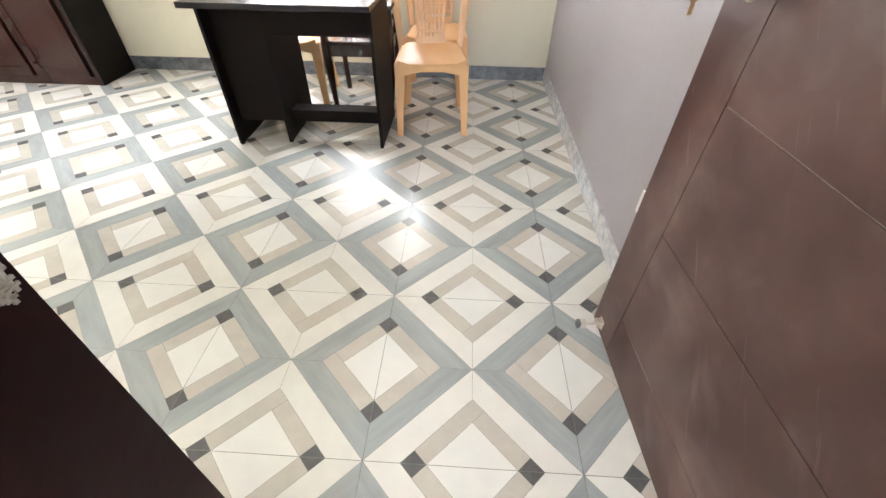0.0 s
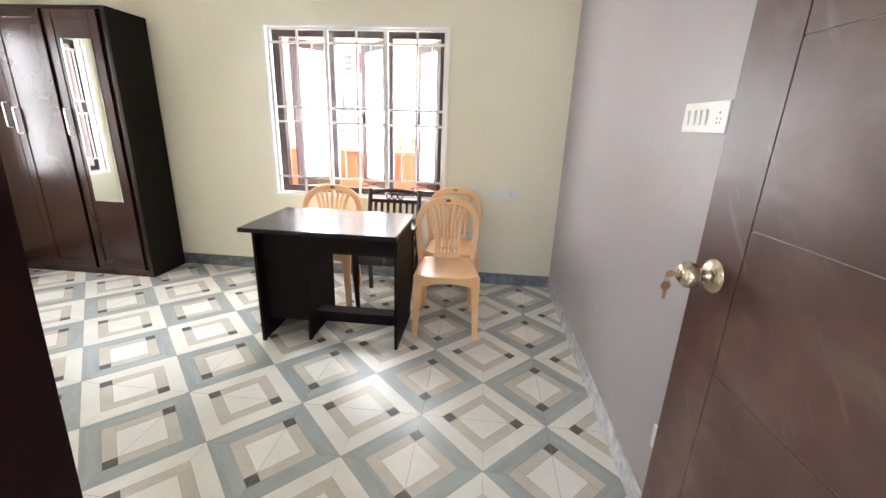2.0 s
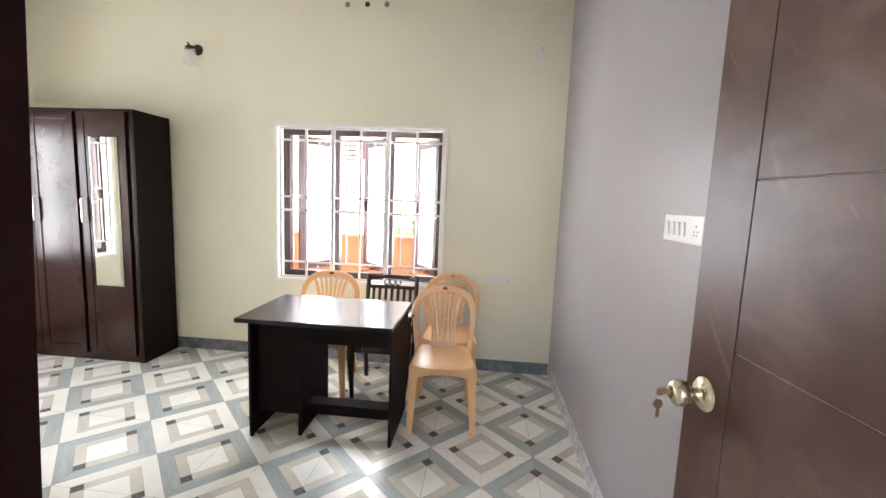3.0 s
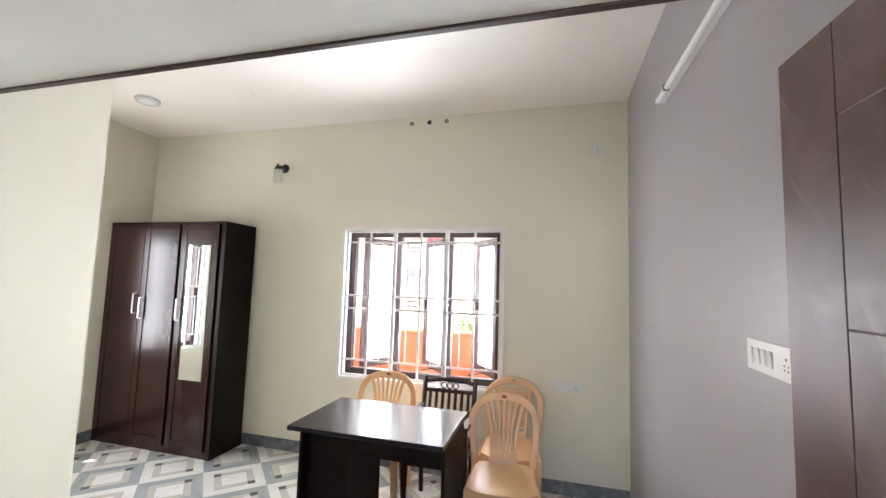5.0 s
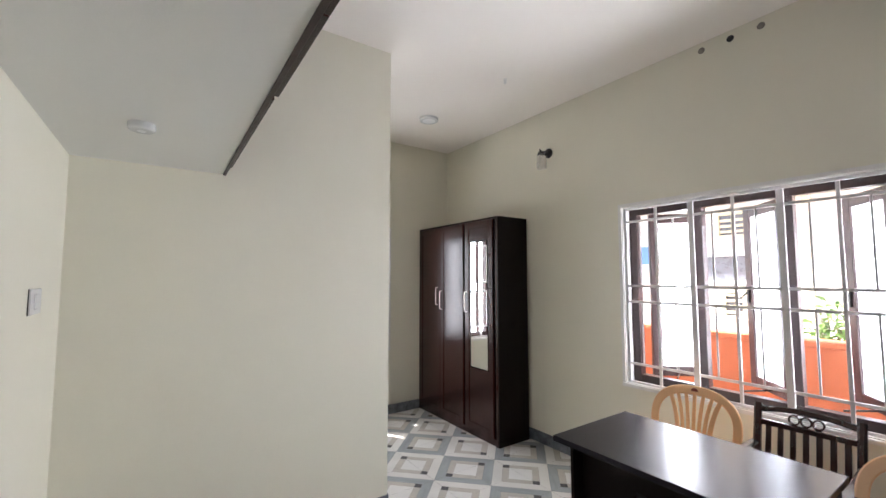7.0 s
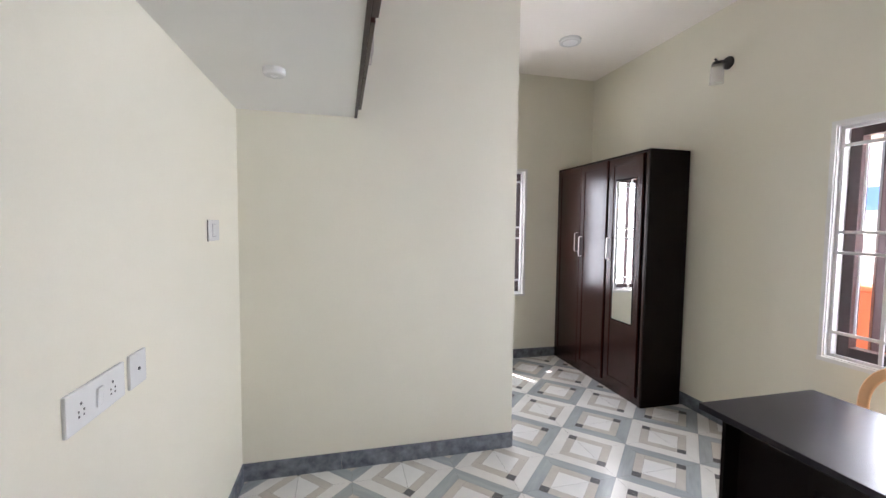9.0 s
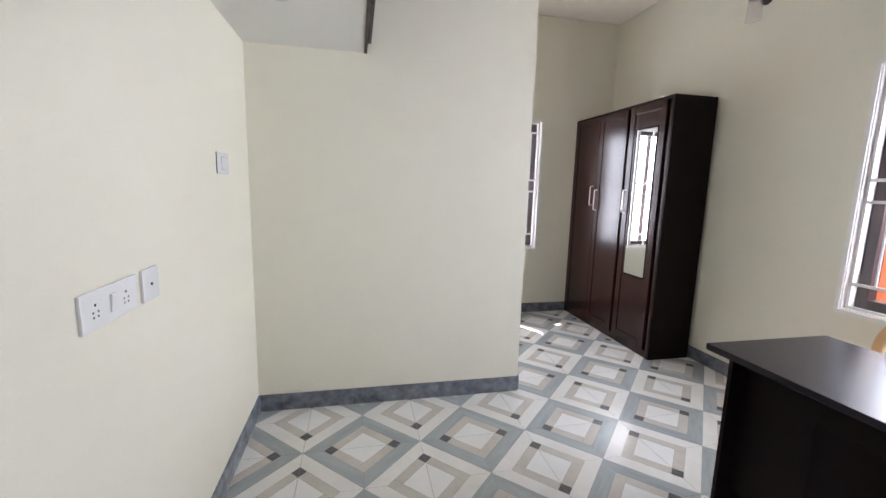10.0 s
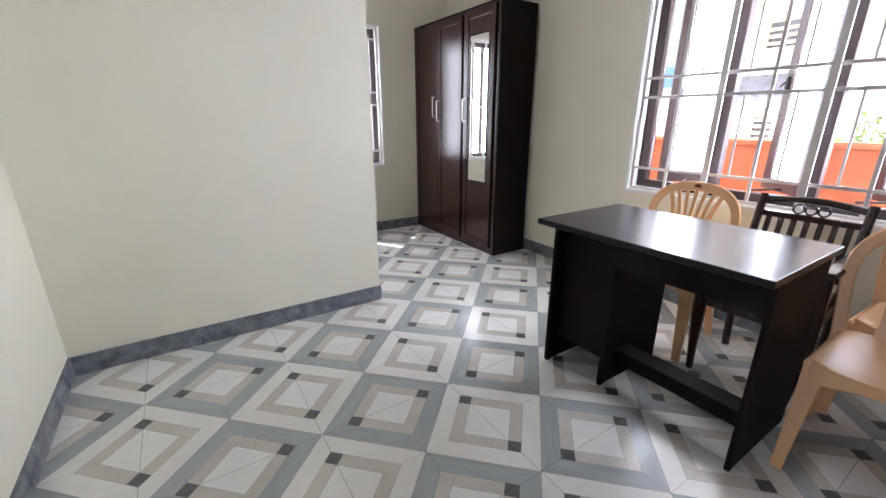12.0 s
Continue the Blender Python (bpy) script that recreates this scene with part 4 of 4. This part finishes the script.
# service holes under the ceiling
for x, mt, lab in ((-1.150, plaster_grey, "round service hole filled with grey plaster"), (-0.982, pin_black, "open round service hole"), (-0.821, plaster_grey, "round service hole filled with grey plaster")):
    bm = bmesh.new()
    lathe(bm, [(0.021, -0.002), (0.021, 0.001), (0.019, 0.002), (0.017, 0.0005)], pose(x, YF, 3.030, 90, 0, 0), seg=18)
    solo("wall_hole", bm, mt, lab, "hole", "service holes")

# ---- outdoors ----
structure("ground", [(-400, 400, -400, 400, -0.62, -0.5)], ground_mat, "pale concrete yard and ground")
ow = thing("compound_wall", 0, 4.45, 0, 0, "bright orange painted compound wall outside the window", "wall", kind="structure")
bpart("wall_body", (-9, 7, 0, 0.16, -0.5, 1.00), orange_paint, ow)
bpart("coping", (-9, 7, -0.03, 0.19, 1.00, 1.045), orange_paint, ow, 0.01)
ow2 = thing("compound_wall", -6.4, 0, 0, 0, "bright orange painted compound wall outside the far window", "wall", kind="structure")
bpart("wall_body", (-0.16, 0, -6, 4.45, -0.5, 1.00), orange_paint, ow2)
bpart("coping", (-0.19, 0.03, -6, 4.40, 1.00, 1.045), orange_paint, ow2, 0.01)


def shuttered_window(parent, x, z, w, h, louvre):
    fr = bmesh.new()
    for b in ((x, x + 0.08, -0.05, 0.02, z, z + h), (x + w - 0.08, x + w, -0.05, 0.02, z, z + h), (x + 0.08, x + w - 0.08, -0.05, 0.02, z + h - 0.08, z + h), (x + 0.08, x + w - 0.08, -0.05, 0.02, z, z + 0.08)):
        box(fr, *b)
    win = part("window", fr, ext_yellow if louvre else ext_white, parent)
    bpart("pane", (x + 0.08, x + w - 0.08, 0.005, 0.015, z + 0.08, z + h - 0.08), ext_dark, win)
    if louvre:
        k = z + 0.12
        while k < z + h - 0.12:
            bpart("slat", (x + 0.08, x + w - 0.08, -0.04, -0.005, k, k + 0.05), ext_yellow, win)
            k += 0.11


house = thing("neighbour_house", -6.5, 9.5, -0.5, 0, "white two-storey neighbouring house with louvres and a cream roof edge", "house")
bpart("wall", (-3.0, 9.0, 0.02, 6.0, 0, 6.4), ext_white, house)
bpart("roof", (-3.4, 9.4, -0.9, 6.3, 6.4, 6.6), ext_cream, house)
bpart("floor_band", (-3.2, 9.2, -0.55, 0.02, 3.55, 3.75), ext_cream, house)
bpart("balcony_wall", (-3.2, 9.2, -0.55, -0.45, 3.75, 4.5), ext_white, house)
shuttered_window(house, 2.55, 1.88, 1.05, 0.62, False)
shuttered_window(house, 3.05, 1.20, 0.45, 0.60, True)
shuttered_window(house, 3.0, 2.75, 0.6, 0.55, True)
shuttered_window(house, 5.2, 1.35, 1.0, 1.15, False)
shuttered_window(house, 0.0, 1.5, 1.0, 1.1, False)
shuttered_window(house, 4.2, 4.6, 0.8, 1.2, True)
shuttered_window(house, 1.5, 4.6, 1.4, 1.2, False)
bpart("blue_panel", (1.25, 1.8, -0.03, 0.02, 2.3, 2.7), ext_blue, house)
bpart("drain_pipe", (4.35, 4.45, -0.08, 0.02, 0.0, 3.55), ext_cream, house)
bpart("garden_step", (-3.0, 9.0, -0.6, 0.02, 0.0, 0.45), ext_cream, house)
cloth = bmesh.new()
for k in range(8):
    box(cloth, k * 0.06, k * 0.06 + 0.058, 0.012 * math.sin(k * 1.4), 0.012 * math.sin(k * 1.4) + 0.01, -0.42 + 0.02 * math.sin(k), 0)
solo("hanging_cloth", cloth, ext_red, "bright red cloth hanging on the neighbouring house wall", "cloth", m=pose(-3.02, 9.492, 2.78))


def shrub(x, y, z, h, n, seed, spread):
    """A leafy garden plant: forked stems and many pointed leaves."""
    r = random.Random(seed)
    root = thing("garden_shrub", x, y, z, 0, "green leafy shrub beyond the compound wall", "shrub", "garden shrubs")
    st = bmesh.new()
    lv = bmesh.new()
    for s in range(7):
        a = r.uniform(0, 6.28)
        tip = Vector((spread * r.uniform(0.3, 1) * math.cos(a), spread * r.uniform(0.3, 1) * math.sin(a), h * r.uniform(0.75, 1.0)))
        pts = [Vector((0, 0, 0)), tip * 0.4 + Vector((0, 0, h * 0.1)), tip]
        sweep(st, pts, [0.04, 0.025, 0.008], [0.04, 0.025, 0.008], (1, 0.2, 0))
        for k in range(n):
            f = r.uniform(0.35, 1.0)
            p = pts[1].lerp(pts[2], (f - 0.3) / 0.7) + Vector((r.gauss(0, 0.09), r.gauss(0, 0.09), r.gauss(0, 0.07)))
            m = Matrix.Translation(p) @ Euler((r.uniform(-0.9, 0.9), r.uniform(-0.9, 0.9), r.uniform(0, 6.28))).to_matrix().to_4x4()
            L, W = r.uniform(0.10, 0.2), r.uniform(0.022, 0.045)
            q = [lv.verts.new(m @ Vector(v)) for v in ((0, 0, 0), (L * 0.4, W, 0.012), (L, 0, -0.03), (L * 0.4, -W, 0.012))]
            lv.faces.new((q[0], q[1], q[2]))
            lv.faces.new((q[0], q[2], q[3]))
    part("stems", st, bark, root)
    part("leaves", lv, leaf_mat, root)


shrub(-1.42, 7.4, -0.5, 1.85, 34, 3, 0.28)

# ---- floor tiles ----
TS, R1, R2 = 0.6, 0.655, 0.417


def clip_half(poly, axis, sign, at=0.0):
    """Keeps the side of a polygon where sign * (coordinate - at) >= 0."""
    out = []
    for p, q in zip(poly, poly[1:] + poly[:1]):
        a, b = sign * (p[axis] - at), sign * (q[axis] - at)
        if a >= 0:
            out.append(p)
        if (a > 0 > b) or (a < 0 < b):
            f = a / (a - b)
            out.append((p[0] + f * (q[0] - p[0]), p[1] + f * (q[1] - p[1])))
    return out


def shrink(poly, d):
    """Moves each side of a convex polygon inward by d."""
    pts = [Vector(p) for p in poly]
    area = sum(a.x * b.y - b.x * a.y for a, b in zip(pts, pts[1:] + pts[:1]))
    if area < 0:
        pts.reverse()
    out, n = [], len(pts)
    for k in range(n):
        a, b, c = pts[k - 1], pts[k], pts[(k + 1) % n]
        u, v = (b - a).normalized(), (c - b).normalized()
        nu, nv = Vector((-u.y, u.x)), Vector((-v.y, v.x))
        s = 1 + nu.dot(nv)
        out.append(b + (nu + nv) * (d / max(s, 0.2)))
    return out


def diamond_pieces():
    """Pieces of one printed diamond of half-diagonal 1, in turned coordinates; dark corners on the x axis."""
    def turn(a, b):
        return ((a + b) / 2, (a - b) / 2)
    rects = []
    for k in range(4):
        def rot(a, b, k=k):
            for _ in range(k):
                a, b = -b, a
            return turn(a, b)
        rects.append(("outer%d" % (k % 2), [rot(1, 1), rot(-1, 1), rot(-R1, R1), rot(R1, R1)]))
    dark = [(R2, R2, R1, R1), (-R1, -R1, -R2, -R2)]
    for a0, b0, a1, b1 in dark:
        rects.append(("dark", [turn(a0, b0), turn(a1, b0), turn(a1, b1), turn(a0, b1)]))
    for poly in ([(-R1, R2), (R2, R2), (R2, R1), (-R1, R1)], [(-R2, -R2), (R1, -R2), (R1, -R1), (-R2, -R1)], [(-R1, -R2), (-R2, -R2), (-R2, R2), (-R1, R2)], [(R2, -R2), (R1, -R2), (R1, R2), (R2, R2)]):
        rects.append(("band", [turn(a, b) for a, b in poly]))
    rects.append(("centre", [turn(-R2, -R2), turn(R2, -R2), turn(R2, R2), turn(-R2, R2)]))
    return rects


def tile_mesh(x0, x1, y0, y1):
    """One square tile, cut to the given bounds: four half diamonds meeting in its middle, with fine printed joints."""
    bm = bmesh.new()
    hs, top, low = TS / 2 - 0.0003, 0.0, -0.0004
    box(bm, max(-hs, x0), min(hs, x1), max(-hs, y0), min(hs, y1), -0.009, low)
    for f in bm.faces:
        f.material_index = 6
    slot = {"centre": 0, "band": 1, "dark": 2, "white": 3, "grey0": 4, "grey1": 5}
    for cx, cy, axis, sign, outer in ((0, 0.3, 1, -1, "white"), (0, -0.3, 1, 1, "white"), (-0.3, 0, 0, 1, "grey"), (0.3, 0, 0, -1, "grey")):
        for kind, poly in diamond_pieces():
            if outer == "grey":
                poly = [(-y, x) for x, y in poly]
            half = clip_half(poly, axis, sign)
            if len(half) < 3:
                continue
            pts = [(cx + 0.3 * x, cy + 0.3 * y) for x, y in half]
            pts = [Vector((max(-hs, min(hs, x)), max(-hs, min(hs, y)))) for x, y in pts]
            for ax, sg, lim in ((0, 1, x0), (0, -1, x1), (1, 1, y0), (1, -1, y1)):
                pts = [Vector(p) for p in clip_half([tuple(p) for p in pts], ax, sg, lim)]
            if len(pts) < 3:
                continue
            area = abs(sum(a.x * b.y - b.x * a.y for a, b in zip(pts, pts[1:] + pts[:1])))
            if area < 1e-5:
                continue
            f = bm.faces.new([bm.verts.new((p.x, p.y, top)) for p in shrink(pts, 0.0005)])
            f.material_index = slot[("white" if outer == "white" else "grey" + str((int(kind[-1]) + 1) % 2)) if kind.startswith("outer") else kind]
    me = bpy.data.meshes.new("tile")
    bm.normal_update()
    for f in bm.faces:
        if f.material_index != 6 and f.normal.z < 0:
            f.normal_flip()
    bm.to_mesh(me)
    bm.free()
    for mt in (tile_centre, tile_beige, tile_dark, tile_white, tile_grey_a, tile_grey_b, print_line):
        me.materials.append(mt)
    return me


floor = thing("floor", label="glossy patterned floor tiles in cream, beige and grey diamonds", category="floor", kind="structure")
cut_tiles = {}
i0, i1 = math.floor((XL + 0.2) / TS), math.ceil((XR + 0.2) / TS)
for i in range(i0, i1):
    for j in range(-2, 5):
        cx, cy = -0.2 + TS * (i + 0.5), 1.0 + TS * (j + 0.5)
        if cy - 0.3 > YF + 0.05 or (cx + 0.3 < PX - 0.05 and cy + 0.3 < PY - 0.1) or cy + 0.3 < -0.2:
            continue
        lim = tuple(round(max(-0.3, min(0.3, v)), 3) for v in (XL - 0.03 - cx, XR + 0.03 - cx, -0.3 - cy, YF + 0.03 - cy))
        if lim not in cut_tiles:
            cut_tiles[lim] = tile_mesh(*lim)
        ob = new("tile", cut_tiles[lim])
        ob.matrix_basis = pose(cx, cy, 0)
        ob.parent = floor

# skirting pieces last
for b, root, stone in skirt_pieces:
    bm = bmesh.new()
    box(bm, *b)
    part("piece", bm, stone, root)
